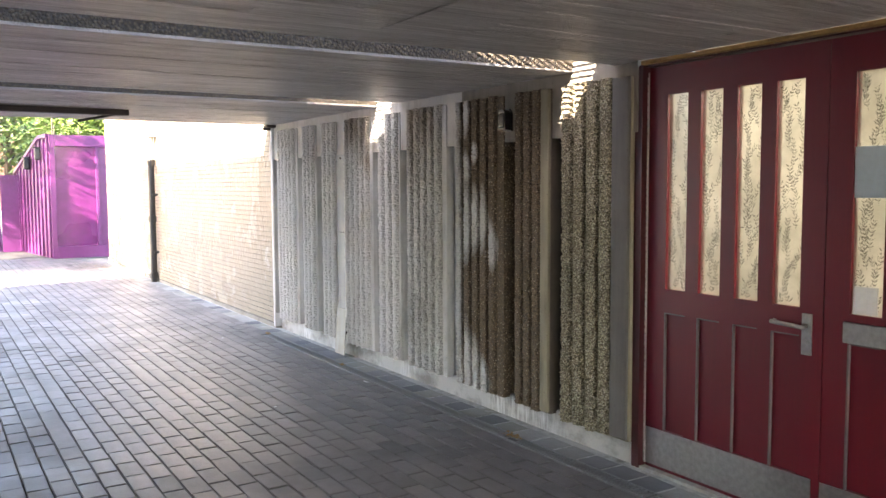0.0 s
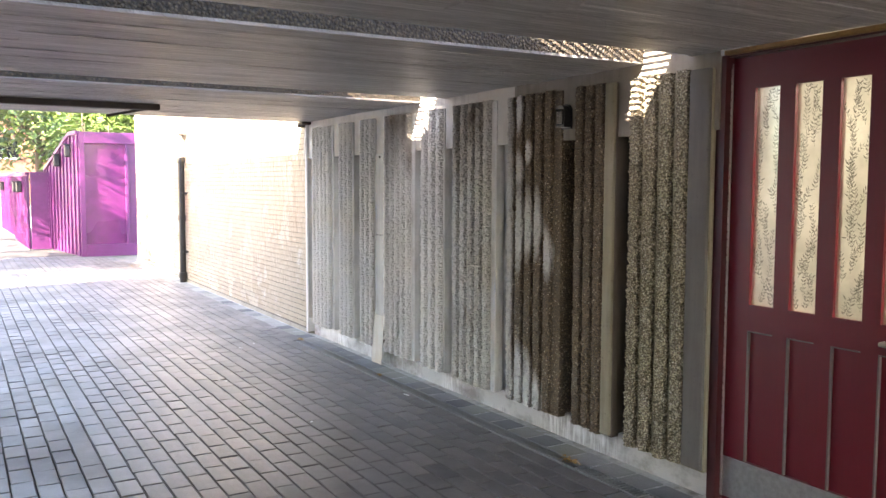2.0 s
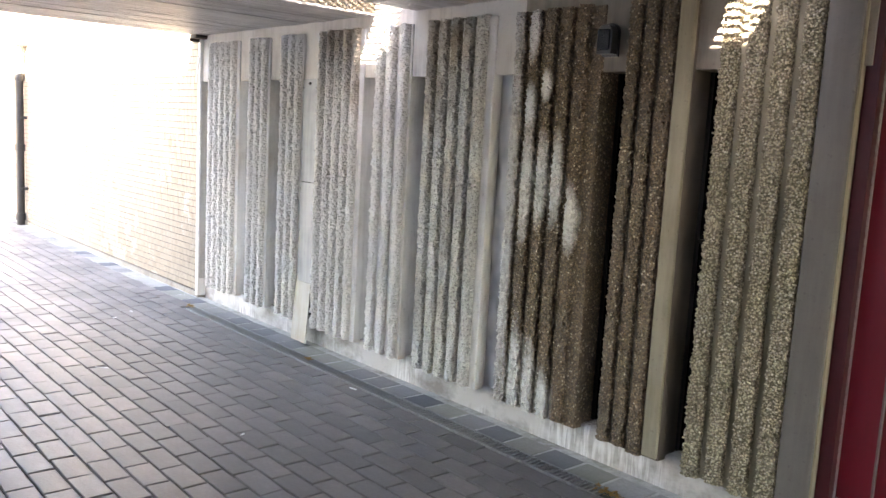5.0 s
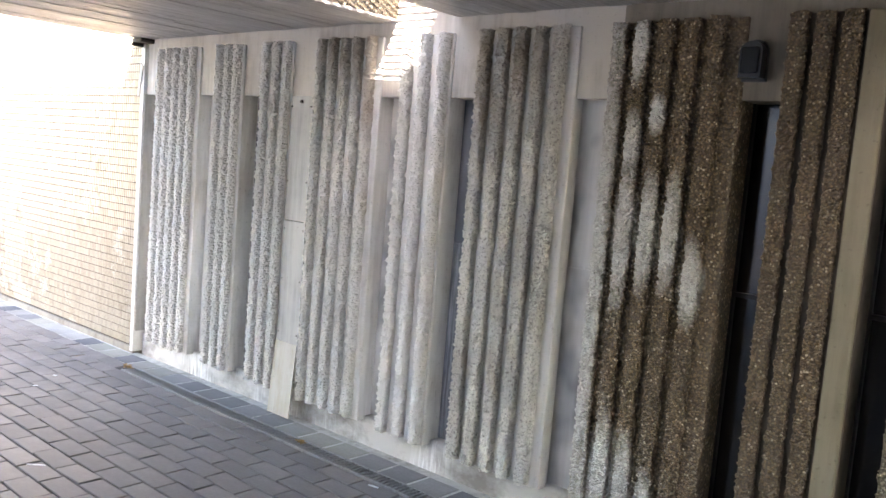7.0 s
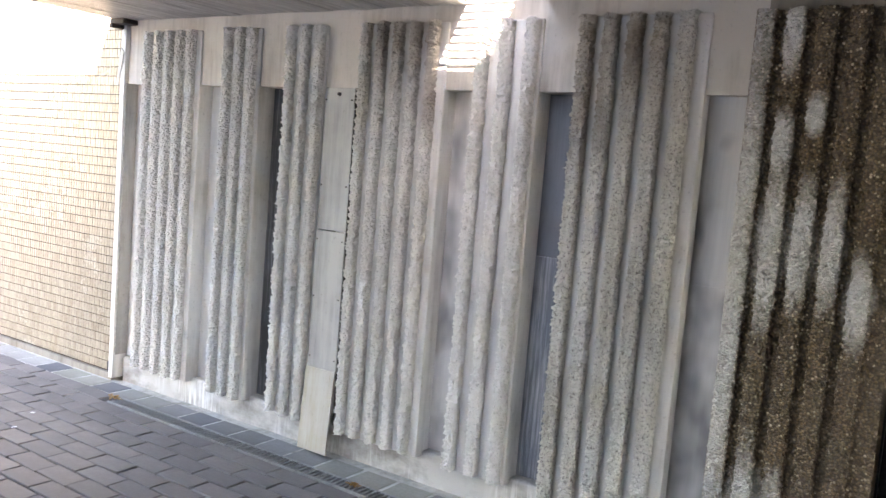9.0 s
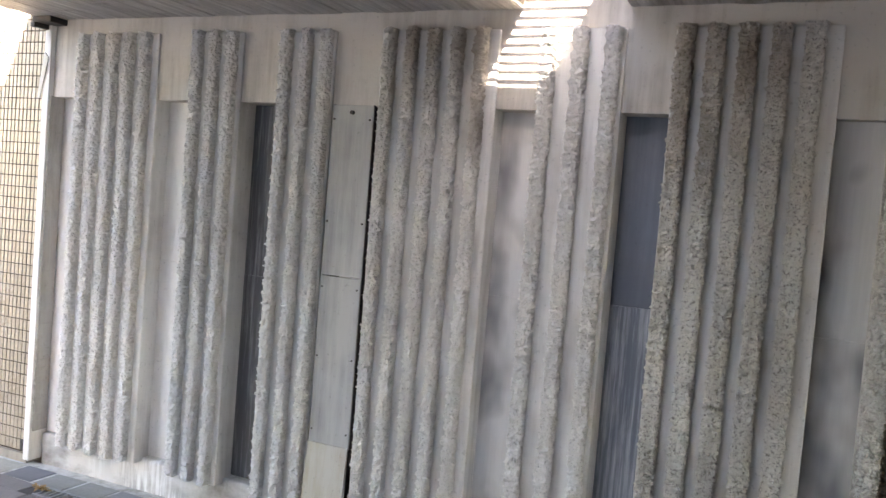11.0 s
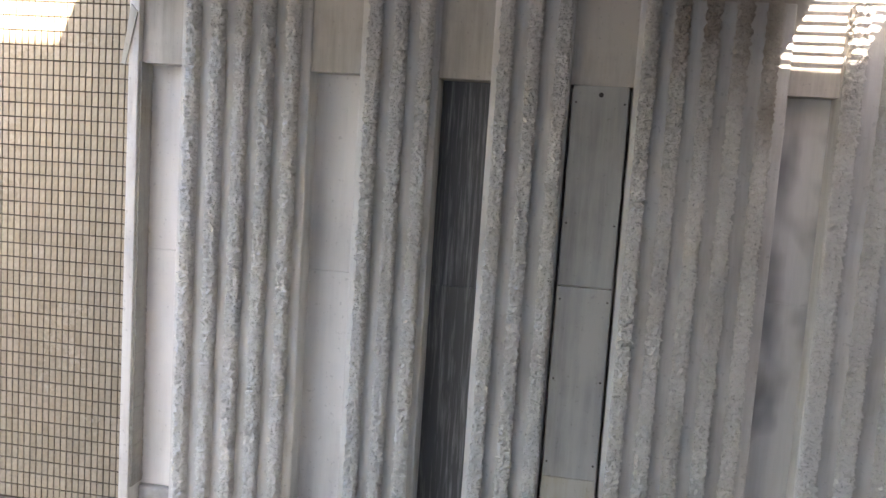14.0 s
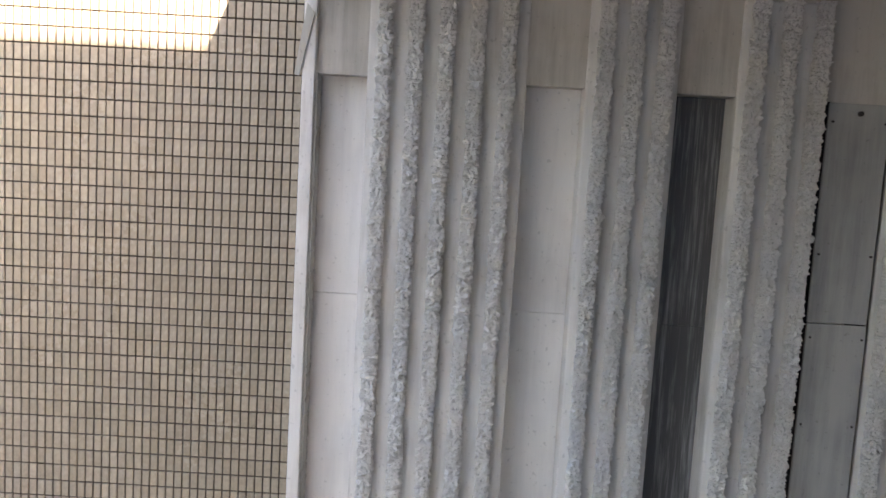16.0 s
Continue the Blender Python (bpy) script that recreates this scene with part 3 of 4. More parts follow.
def leaf(name, x0, x1, panes, handle_x=None, letter=None, label=""):
    d = thing(name, label, "door", "entrance doors", "structure", at=((x0 + x1) / 2, DY, 0))
    off = Matrix.Translation(-d.location)
    ps = []
    zb, zt, th = 1.07, 2.165, 0.045
    stiles = [(x0, panes[0][0])] + [(a[1], b[0]) for a, b in zip(panes, panes[1:])] + [(panes[-1][1], x1)]
    bm = shape()
    box(bm, x0, x1, DY, DY + th, zt, 2.325)
    box(bm, x0, x1, DY, DY + th, 0.935, zb)
    box(bm, x0, x1, DY, DY + th, 0.012, 0.25)
    for a, b in stiles:
        box(bm, a, b, DY, DY + th, zb, zt)
        box(bm, a, b, DY, DY + th, 0.25, 0.935)
    ps.append(part("door_frame", bm, M_RED, d))
    for a, b in panes:
        ps.append(part("recessed_panel", boxes((a, b, DY + 0.014, DY + 0.03, 0.25, 0.935)), M_RED, d))
        # Grey strips on left and top edges: caught light put in as shape.
        ps.append(part("bead", boxes((a - 0.002, a + 0.006, DY - 0.003, DY + 0.013, 0.25, 0.935), (a + 0.006, b, DY - 0.002, DY + 0.013, 0.929, 0.936)), M_LIT_EDGE, d, "thin grey strip for the lit edge of the panel"))
        glass = part("pane", boxes((a, b, DY + 0.02, DY + 0.026, zb, zt)), M_GLASS, d, "obscured glass with a leaf pattern")
        glass.visible_shadow = False
        ps.append(glass)
        bm = shape()
        for stem in range(26):
            # curved sprigs with paired pointed leaves
            px, pz = random.uniform(a + 0.02, b - 0.02), zb - 0.05 + (zt - zb) * stem / 26
            ang = radians(random.uniform(-18, 18))
            bend = radians(random.uniform(-5, 5))
            for k in range(8):
                qx, qz = px + math.sin(ang) * 0.017, pz + math.cos(ang) * 0.017
                segs = [(px, pz, qx, qz, 0.0011)]
                for sg in (-1, 1):
                    la = ang + sg * radians(random.uniform(28, 55))
                    ln = random.uniform(0.014, 0.034)
                    segs.append((qx, qz, qx + math.sin(la) * ln, qz + math.cos(la) * ln, random.uniform(0.001, 0.0034)))
                for x_0, z_0, x_1, z_1, wd in segs:
                    dx, dz = x_1 - x_0, z_1 - z_0
                    ll = math.hypot(dx, dz)
                    dx, dz = dx / ll, dz / ll
                    mx, mz = (x_0 + x_1) / 2, (z_0 + z_1) / 2
                    pts = [(x_0, z_0), (mx + dz * wd, mz - dx * wd), (x_1, z_1), (mx - dz * wd, mz + dx * wd)]
                    if all(a + 0.002 < u < b - 0.002 and zb + 0.002 < v < zt - 0.002 for u, v in pts):
                        bm.faces.new([bm.verts.new((u, DY + 0.0185, v)) for u, v in pts])
                px, pz, ang = qx, qz, ang + bend
        ps.append(part("leaf_pattern", bm, M_FILM, d, "grey leaf sprays on the glass"))
    ps.append(part("kick_plate", boxes((x0 + 0.003, x1 - 0.04, DY - 0.004, DY + 0.002, 0.03, 0.247), bevel=0.001), M_STEEL, d, "scuffed steel kick plate"))
    if handle_x:
        h = handle_x
        plate = part("handle_plate", boxes((h - 0.027, h + 0.027, DY - 0.008, DY + 0.002, 0.845, 1.046), bevel=0.003), M_STEEL, d, "steel lock plate")
        bm = tube(shape(), (h, DY - 0.006, 0.985), (h, DY - 0.055, 0.985), 0.011)
        tube(bm, (h + 0.005, DY - 0.055, 0.985), (h - 0.165, DY - 0.055, 0.993), 0.0105)
        tube(bm, (h - 0.16, DY - 0.055, 0.993), (h - 0.165, DY - 0.02, 0.993), 0.0105)
        lever = part("lever", bm, M_STEEL, d, "chrome lever handle", True)
        key = part("lock_cylinder", tube(shape(), (h, DY - 0.012, 0.91), (h, DY, 0.91), 0.012), M_STEEL, d)
        ps += [plate, lever, key]
    if letter:
        ps.append(part("letter_plate", boxes((letter[0], letter[1], DY - 0.008, DY + 0.002, 0.936, 1.033), bevel=0.003), M_STEEL, d, "steel letter plate"))
    for o in ps:
        o.matrix_parent_inverse = off
    return d


P1 = ((6.0, 6.147), (6.235, 6.381), (6.473, 6.619), (6.706, 6.86))
leaf("door_1", 5.865, 6.985, P1, handle_x=6.905, label="dark red wooden door with four tall obscured panes, closed")
P2 = tuple((13.975 - b, 13.975 - a) for a, b in P1[::-1])
leaf("door_2", 6.99, 8.11, P2, letter=(7.09, 7.4), label="dark red wooden door with letter plate and notices, closed")
structure("door_frame", boxes((5.805, 5.86, 0.01, 0.2, 0.0, 2.34), (8.115, 8.2, 0.01, 0.2, 0.0, 2.34), (5.86, 8.115, 0.03, 0.2, 2.33, 2.36)), M_RED_DARK, "dark red painted timber door frame", "door frame")
structure("trim", boxes((5.86, 8.11, -0.01, 0.03, 2.338, 2.362), bevel=0.006), M_DRY, "rusty brown trim over the doors", "trim")
structure("door_sill", boxes((5.8, 8.2, 0.02, 0.2, -0.03, 0.011)), M_CONCRETE, "worn concrete door sill", "sill")
hinge = thing("piano_hinge", "thin grey continuous hinge on the door edge", "hinge", at=(5.862, 0.05, 0.03))
hb = boxes((5.858, 5.866, 0.056, 0.062, 0.03, 2.3))
for i in range(56):
    tube(hb, (5.862, 0.054, 0.04 + i * 0.04), (5.862, 0.054, 0.072 + i * 0.04), 0.005, n=8)
part("hinge_strip", hb, M_STEEL, hinge).matrix_parent_inverse = Matrix.Translation(-hinge.location)
tagged(part("notice", boxes((7.1, 7.262, 0.074, 0.082, 1.6, 1.83)), M_PAPER), "blue-grey paper notice behind door glass", "paper")
tagged(part("notice", boxes((7.125, 7.24, 0.074, 0.082, 1.075, 1.2)), M_WHITE_PAPER), "white paper notice low on door glass", "paper")
# lobby behind the doors
structure("lobby_wall", boxes((5.84, 8.2, 2.2, 2.3, 0, 2.6), (5.84, 5.9, 0.45, 2.2, 0, 2.6), (8.2, 8.26, 0.4, 2.3, 0, 2.6), (5.84, 8.2, 0.2, 2.3, 2.6, 2.66)), M_ROOM, "plain cream lobby walls behind the doors", "wall")
structure("lobby_floor", boxes((5.84, 8.2, 0.12, 2.2, -0.028, 0.005)), M_FAR, "plain lobby floor", "floor")
lamp = new("lobby_light", bpy.data.lights.new("lobby_light", "AREA"))
lamp.data.energy, lamp.data.size, lamp.data.color = 3.2, 1.0, (1.0, 0.97, 0.87)
lamp.location = (7.0 * U, 1.2 * U, 2.55 * U)
tagged(lamp, "ceiling light of the lobby", "lamp")

# ---- outer wall, pipe, brackets ----
WEND = -10.3
structure("wall_tiled", boxes((WEND, -0.005, 0.012, 0.4, 0.042, 4.2)), M_GROUT, "brown grout bed of the tiled wall", "wall")
structure("wall_foot", boxes((WEND, -0.005, -0.006, 0.4, -0.05, 0.04)), M_BARE, "brownish concrete foot of the tiled wall", "wall")
structure("trim_jamb", boxes((-0.004, 0.04, -0.03, 0.45, 0.02, ROOF), bevel=0.004), M_WHITE, "white painted vertical jamb beside the tiles", "trim")

# Black block over the tiles: the dark inside of a missing-tile hole, as colour.
structure("tile_gap", boxes((-0.068, -0.009, 0.0035, 0.0118, 0.052, 0.108)), M_BLACK, "black block painting in the dark of a hole left by missing tiles", "gap")


def downpipe():
    x, y = -5.72, -0.075
    t = thing("downpipe", "black downpipe with pale upper length and white hopper", "pipe", at=(x, y, 0))
    off = Matrix.Translation(-t.location)
    bm = tube(shape(), (x, y, 0.0), (x, y, 2.12), 0.055, n=18)
    for z in (0.12, 2.08, 1.1):
        tube(bm, (x, y, z - 0.05), (x, y, z + 0.05), 0.07, n=18)
    ps = [part("lower_pipe", bm, M_BLACK, t, smooth=False),
          part("upper_pipe", tube(shape(), (x, y, 2.12), (x, y, 2.52), 0.05, n=18), M_CONCRETE, t, "pale grey pipe length"),
          part("hopper", boxes((x - 0.16, x + 0.16, -0.2, 0.012, 2.52, 2.74), bevel=0.02), M_WHITE_PLASTIC, t, "white hopper box"),
          part("bracket", boxes((x - 0.08, x + 0.08, y, 0.012, 1.5, 1.54)), M_BLACK, t), part("bracket", boxes((x - 0.08, x + 0.08, y, 0.012, 0.5, 0.54)), M_BLACK, t)]
    for o in ps:
        o.matrix_parent_inverse = off


downpipe()
bar = thing("steel_bar", "dark rusted steel bar fixed under the ceiling slab", "bar", at=(1.3, -3, CEIL - 0.05))
bp = [part("channel", boxes((1.26, 1.34, -3.85, -1.86, CEIL - 0.055, CEIL - 0.004), bevel=0.006), M_DARK_STEEL, bar),
      part("arm", tube(shape(), (1.3, -1.95, CEIL - 0.04), (1.05, -2.25, CEIL - 0.1), 0.012, n=8), M_DARK_STEEL, bar)]
for o in bp:
    o.matrix_parent_inverse = Matrix.Translation(-bar.location)
tagged(part("bracket", boxes((-0.01, 0.12, -0.11, -0.001, CEIL - 0.035, CEIL - 0.004), (-0.01, 0.02, -0.12, -0.001, CEIL - 0.06, CEIL - 0.035), bevel=0.004), M_DARK_STEEL), "small dark steel bracket under the slab edge", "bracket")
jamb_edge = shape()
for i in range(120):
    z = 0.18 + i * 0.0149
    box(jamb_edge, 0.0405 + random.uniform(0, 0.002), 0.047 + random.uniform(0, 0.004), -0.018 + random.uniform(-0.003, 0.003), 0.07, z, z + 0.0149)
structure("trim_mortar", jamb_edge, M_CONCRETE, "rough mortar edge beside the white jamb", "trim")
tp = shape()
vs = [tp.verts.new(v) for v in ((-0.028, -0.042, 1.955), (-0.012, -0.04, 1.95), (0.035, -0.037, 2.16), (0.008, -0.04, 2.19), (-0.028, -0.038, 1.955), (-0.012, -0.036, 1.95), (0.035, -0.031, 2.16), (0.008, -0.031, 2.19))]
for f in ((0, 1, 2, 3), (7, 6, 5, 4), (0, 3, 7, 4), (1, 5, 6, 2), (0, 4, 5, 1), (3, 2, 6, 7)):
    tp.faces.new([vs[k] for k in f])
tagged(part("tape_strip", tp, M_SHEET_LOW), "peeling strip of cream tape on the jamb", "tape")


# ---- drain ----
def drain(x0, x1):
    t = thing("drain_channel", "long cast-iron slotted drain grating at the wall foot", "drain", at=((x0 + x1) / 2, -0.21, -0.01))
    off = Matrix.Translation(-t.location)
    ps = [part("trough", boxes((x0, x1, -0.2995, -0.2165, -0.029, -0.025)), M_BLACK, t, "black trough floor under the slats"),
          part("rail", boxes((x0, x1, -0.312, -0.3, -0.03, 0.004)), M_IRON, t), part("rail", boxes((x0, x1, -0.216, -0.204, -0.03, 0.004)), M_IRON, t)]
    first = None
    n = int((x1 - x0) / 0.03)
    for i in range(n):
        x = x0 + 0.015 + i * 0.03
        if 4.93 < x < 5.07:
            continue
        if first is None:
            first = part("slat", boxes((x - 0.0055, x + 0.0055, -0.2995, -0.2165, -0.018, 0.003), bevel=0.001), M_IRON, t)
            first.matrix_parent_inverse = off
            fx = x
        else:
            o = first.copy()
            scene.collection.objects.link(o)
            o.location.x += (x - fx) * U
    for o in ps:
        o.matrix_parent_inverse = off


drain(0.41, 7.4)


def leaf_litter(x, y, n, r):
    bm = shape()
    for i in range(n):
        a, d = random.uniform(0, 6.3), random.uniform(0, r)
        m = Matrix.LocRotScale((x + d * math.cos(a), y + 0.4 * d * math.sin(a), 0.008 + random.uniform(0, 0.012)), Euler((random.uniform(-0.5, 0.5), random.uniform(-0.5, 0.5), a)), None)
        s = random.uniform(0.008, 0.018)
        bm.faces.new([bm.verts.new(m @ Vector(v)) for v in ((-s, 0, 0), (0, -s * 0.5, 0.003), (s, 0, 0), (0, s * 0.5, 0.003))])
    tagged(part("leaf_litter", bm, M_DRY), "small heap of dry leaves on the drain", "leaves", kind="stuff")


leaf_litter(0.4, -0.255, 40, 0.07)
leaf_litter(2.35, -0.255, 30, 0.05)
leaf_litter(4.98, -0.255, 60, 0.09)
leaf_litter(-9.0, -0.3, 60, 0.5)

def scrap(x, y, length, width, turn):
    bm = box(shape(), -length, length, -width, width, 0.003, 0.006)
    bmesh.ops.transform(bm, matrix=Matrix.Translation((x, y, 0)) @ Matrix.Rotation(turn, 4, "Z"), verts=bm.verts)
    tagged(part("paper_scrap", bm, M_WHITE_PAPER), "small white scrap of litter on the paving", "litter", "scraps of litter")


for x, y, a, b, c in ((0.35, -0.75, 0.012, 0.006, 0.4), (0.52, -0.95, 0.014, 0.005, 1.2), (1.85, -1.5, 0.045, 0.004, 0.75), (3.05, -0.36, 0.03, 0.006, 0.2), (3.4, -1.3, 0.012, 0.005, 2.0)):
    scrap(x, y, a, b, c)

# ---- outside ----
def plank_fence(name, pts, top, label, step=0.32):
    """Painted hoarding: boards with battens, along a line of plan points, its top stepping with each board."""
    t = thing(name, label, "hoarding", "purple hoarding", at=(pts[0][0], pts[0][1], 0))
    off = Matrix.Translation(-t.location)
    ps = []
    (xa, ya), (xb, yb) = pts
    L = math.hypot(xb - xa, yb - ya)
    n = int(L / step)
    ang = math.atan2(yb - ya, xb - xa)
    for i in range(n):
        s0, s1 = L * i / n, L * (i + 1) / n
        h0, h1 = top(s0 / L), top(s1 / L)
        bm = shape()
        vs = [(s0, -0.02, 0), (s1 - 0.01, -0.02, 0), (s1 - 0.01, 0.02, 0), (s0, 0.02, 0), (s0, -0.02, h0), (s1 - 0.01, -0.02, h1), (s1 - 0.01, 0.02, h1), (s0, 0.02, h0)]
        w = [bm.verts.new(v) for v in vs]
        for f in ((0, 1, 2, 3), (4, 5, 6, 7), (0, 1, 5, 4), (1, 2, 6, 5), (2, 3, 7, 6), (3, 0, 4, 7)):
            bm.faces.new([w[k] for k in f])
        box(bm, s0 - 0.025, s0 + 0.025, 0.02, 0.055, 0.02, h0 - 0.08)
        bmesh.ops.transform(bm, matrix=Matrix.Translation((xa, ya, 0)) @ Matrix.Rotation(ang, 4, "Z"), verts=bm.verts)
        ps.append(part("board", bm, M_PURPLE, t))
    bm = shape()
    for i in range(n):
        s0, s1 = L * i / n, L * (i + 1) / n
        h0, h1 = top(s0 / L), top(s1 / L)
        w = [bm.verts.new(v) for v in ((s0, -0.05, h0 - 0.06), (s1, -0.05, h1 - 0.06), (s1, 0.07, h1 - 0.06), (s0, 0.07, h0 - 0.06), (s0, -0.05, h0 + 0.02), (s1, -0.05, h1 + 0.02), (s1, 0.07, h1 + 0.02), (s0, 0.07, h0 + 0.02))]
        for f in ((0, 1, 2, 3), (4, 5, 6, 7), (0, 1, 5, 4), (1, 2, 6, 5), (2, 3, 7, 6), (3, 0, 4, 7)):
            bm.faces.new([w[k] for k in f])
    bmesh.ops.transform(bm, matrix=Matrix.Translation((xa, ya, 0)) @ Matrix.Rotation(ang, 4, "Z"), verts=bm.verts)
    ps.append(part("capping", bm, M_PURPLE, t))
    for o in ps:
        o.matrix_parent_inverse = off


plank_fence("hoarding", [(-11.98, -0.92), (-15.4, -1.32)], lambda s: 2.86 if s < 0.22 else 2.86 - (s - 0.22) * 1.05, "purple board hoarding with a sloping top, dappled by sun")
plank_fence("hoarding", [(-14.9, -1.78), (-19.6, -1.82)], lambda s: 1.95, "lower purple board hoarding further along")
plank_fence("hoarding", [(-19.8, -1.7), (-27.0, -1.85)], lambda s: 2.0, "far purple board hoarding beside the path")
plank_fence("hoarding", [(-14.85, -1.3), (-14.85, -1.75)], lambda s: 1.95, "short purple return of the hoarding")


def hoarding_front():
    x = -11.95
    t = thing("hoarding", "purple framed hoarding front with two recessed panels", "hoarding", "purple hoarding", at=(x, 0, 0))
    off = Matrix.Translation(-t.location)
    y0, y1, h = -0.93, 1.6, 2.86
    ps = [part("frame", boxes((x, x + 0.09, y0, y0 + 0.12, 0, h), (x, x + 0.09, y0 + 0.12, y1, h - 0.26, h), (x, x + 0.09, y0 + 0.12, y1, 0, 0.28),
                              (x, x + 0.09, 0.06, 0.13, 0.28, h - 0.26), bevel=0.008), M_PURPLE, t)]
    for a, b in ((y0 + 0.12, 0.06), (0.13, y1)):
        ps.append(part("panel", boxes((x, x + 0.03, a, b, 0.28, h - 0.26)), M_PURPLE_DARK, t))
    for o in ps:
        o.matrix_parent_inverse = off


hoarding_front()


def hoarding_lamp(x, y, z):
    t = thing("hoarding_lamp", "small black lamp fixed on the purple hoarding", "lamp", "hoarding lamps", at=(x, y, z))
    off = Matrix.Translation(-t.location)
    a = part("body", boxes((x - 0.07, x + 0.07, y - 0.14, y, z - 0.16, z + 0.12), bevel=0.03), M_BLACK, t)
    b = part("visor", boxes((x - 0.08, x + 0.08, y - 0.17, y, z + 0.12, z + 0.15), bevel=0.01), M_BLACK, t)
    for o in (a, b):
        o.matrix_parent_inverse = off


for x, z in ((-12.5, 2.45), (-13.6, 2.25), (-15.1, 1.75)):
    hoarding_lamp(x, -0.92 + (x + 11.98) * 0.117 - 0.055, z)
for x in (-16.0, -17.6, -25.0):
    hoarding_lamp(x, -1.86, 1.6)


def tree(name, x, y, h, spread_r, leaves, mat, label, size=0.12, low=0.3):
    t = thing(name, label, "tree", "trees beyond the hoarding", at=(x, y, 0))
    off = Matrix.Translation(-t.location)
    rnd = random.Random(int(x * 31 + y * 7))
    bm = shape()
    tube(bm, (x, y, -0.03), (x, y, h * 0.45), 0.03 * h, 0.018 * h, 10)
    tips = []
    for i in range(9):
        a = i * 2.4 + rnd.uniform(-0.3, 0.3)
        z0 = h * rnd.uniform(0.28, 0.45)
        e = Vector((x + math.cos(a) * spread_r * rnd.uniform(0.4, 0.8), y + math.sin(a) * spread_r * rnd.uniform(0.4, 0.8), h * rnd.uniform(0.5, 0.9)))
        tube(bm, (x, y, z0), e, 0.009 * h, 0.003 * h, 7)
        tips.append(e)
        tips.append((e + Vector((x, y, h * 0.5))) / 2)
    trunk = part("trunk", bm, M_BARK, t)
    vs, fs = [], []
    clumps = []
    for i in range(44):
        b = rnd.choice(tips)
        clumps.append((b + Vector((rnd.gauss(0, 1), rnd.gauss(0, 1), rnd.gauss(0, 0.8))) * spread_r * 0.3, spread_r * rnd.uniform(0.12, 0.26)))
    for i in range(leaves):
        c, r = rnd.choice(clumps)
        p = c + Vector((rnd.gauss(0, 1), rnd.gauss(0, 1), rnd.gauss(0, 0.6))) * r
        if p.z < h * low:
            continue
        e = Euler((rnd.uniform(-1, 1), rnd.uniform(-1, 1), rnd.uniform(0, 6.3))).to_matrix()
        s = size * rnd.uniform(0.6, 1.3)
        k = len(vs)
        for v in ((-s, 0, 0), (0, -s * 0.4, s * 0.1), (s, 0, 0), (0, s * 0.4, s * 0.1)):
            vs.append(p + e @ Vector(v))
        fs.append((k, k + 1, k + 2, k + 3))
    crown = polys("crown", vs, fs, mat, t)
    for o in (trunk, crown):
        o.matrix_parent_inverse = off


def frond_tree(x, y, h):
    """A sumac-like sapling with long feathered leaves."""
    t = thing("feathery_tree", "bright green sapling with long feathered leaves", "tree", at=(x, y, 0))
    off = Matrix.Translation(-t.location)
    rnd = random.Random(11)
    bm = shape()
    vs, fs = [], []
    for sx, sy, sh in ((0, 0, h), (0.9, 0.5, h * 0.9), (-1.2, 0.2, h * 0.95), (0.3, 1.6, h * 0.85)):
        tube(bm, (x + sx, y + sy, -0.03), (x + sx * 1.1, y + sy * 1.1, sh * 0.8), 0.05, 0.02, 8)
        for i in range(26):
            a = i * 2.4
            base = Vector((x + sx * 1.1, y + sy * 1.1, sh * (0.4 + 0.4 * i / 26)))
            out = Vector((math.cos(a), math.sin(a), 0))
            L = rnd.uniform(0.9, 1.4)
            for k in range(1, 15):
                u = k / 14
                p = base + out * L * u + Vector((0, 0, L * (0.55 * u - 0.75 * u * u)))
                side = Vector((-out.y, out.x, 0))
                for sg in (-1, 1):
                    ln, w = 0.2 * (1 - 0.5 * u), 0.035
                    q = p + side * sg * ln + out * 0.06 + Vector((0, 0, -0.05))
                    m = (p + q) / 2
                    b = len(vs)
                    vs += [p, m + out * w, q, m - out * w]
                    fs.append((b, b + 1, b + 2, b + 3))
    a = part("trunk", bm, M_BARK, t)
    b = polys("crown", vs, fs, M_LEAF, t)
    for o in (a, b):
        o.matrix_parent_inverse = off


# The first three trees stand out of view, added to break up the sun.
tree("tree", -13.5, -6.5, 7.0, 2.6, 3500, M_LEAF, "unseen leafy tree added to dapple the hoarding", 0.16, 0.3)
tree("tree", -8.9, -10.6, 7.2, 2.6, 4200, M_LEAF, "unseen leafy tree added to dapple the paving", 0.16, 0.3)
tree("tree", -18.5, -7.5, 7.5, 2.8, 3500, M_LEAF, "unseen leafy tree added to dapple the path", 0.16, 0.3)
frond_tree(-17.0, -0.2, 4.6)
tree("tree", -21.0, 2.0, 6.5, 3.0, 9000, M_LEAF, "bright green leafy tree behind the hoarding", 0.13, 0.2)
tree("tree", -17.0, 3.0, 5.5, 2.4, 7000, M_LEAF, "bright green leafy tree behind the hoarding", 0.12, 0.2)
tree("tree", -38.0, -3.5, 9.5, 4.5, 9000, M_LEAF_DARK, "dark leafy street tree further off", 0.2, 0.28)
tree("tree", -44.0, -7.5, 10.0, 4.5, 9000, M_LEAF, "sunlit leafy street tree further off", 0.2, 0.3)
tree("tree", -46.0, 1.0, 10.0, 5.0, 8000, M_LEAF_DARK, "dark leafy street tree further off", 0.22, 0.25)


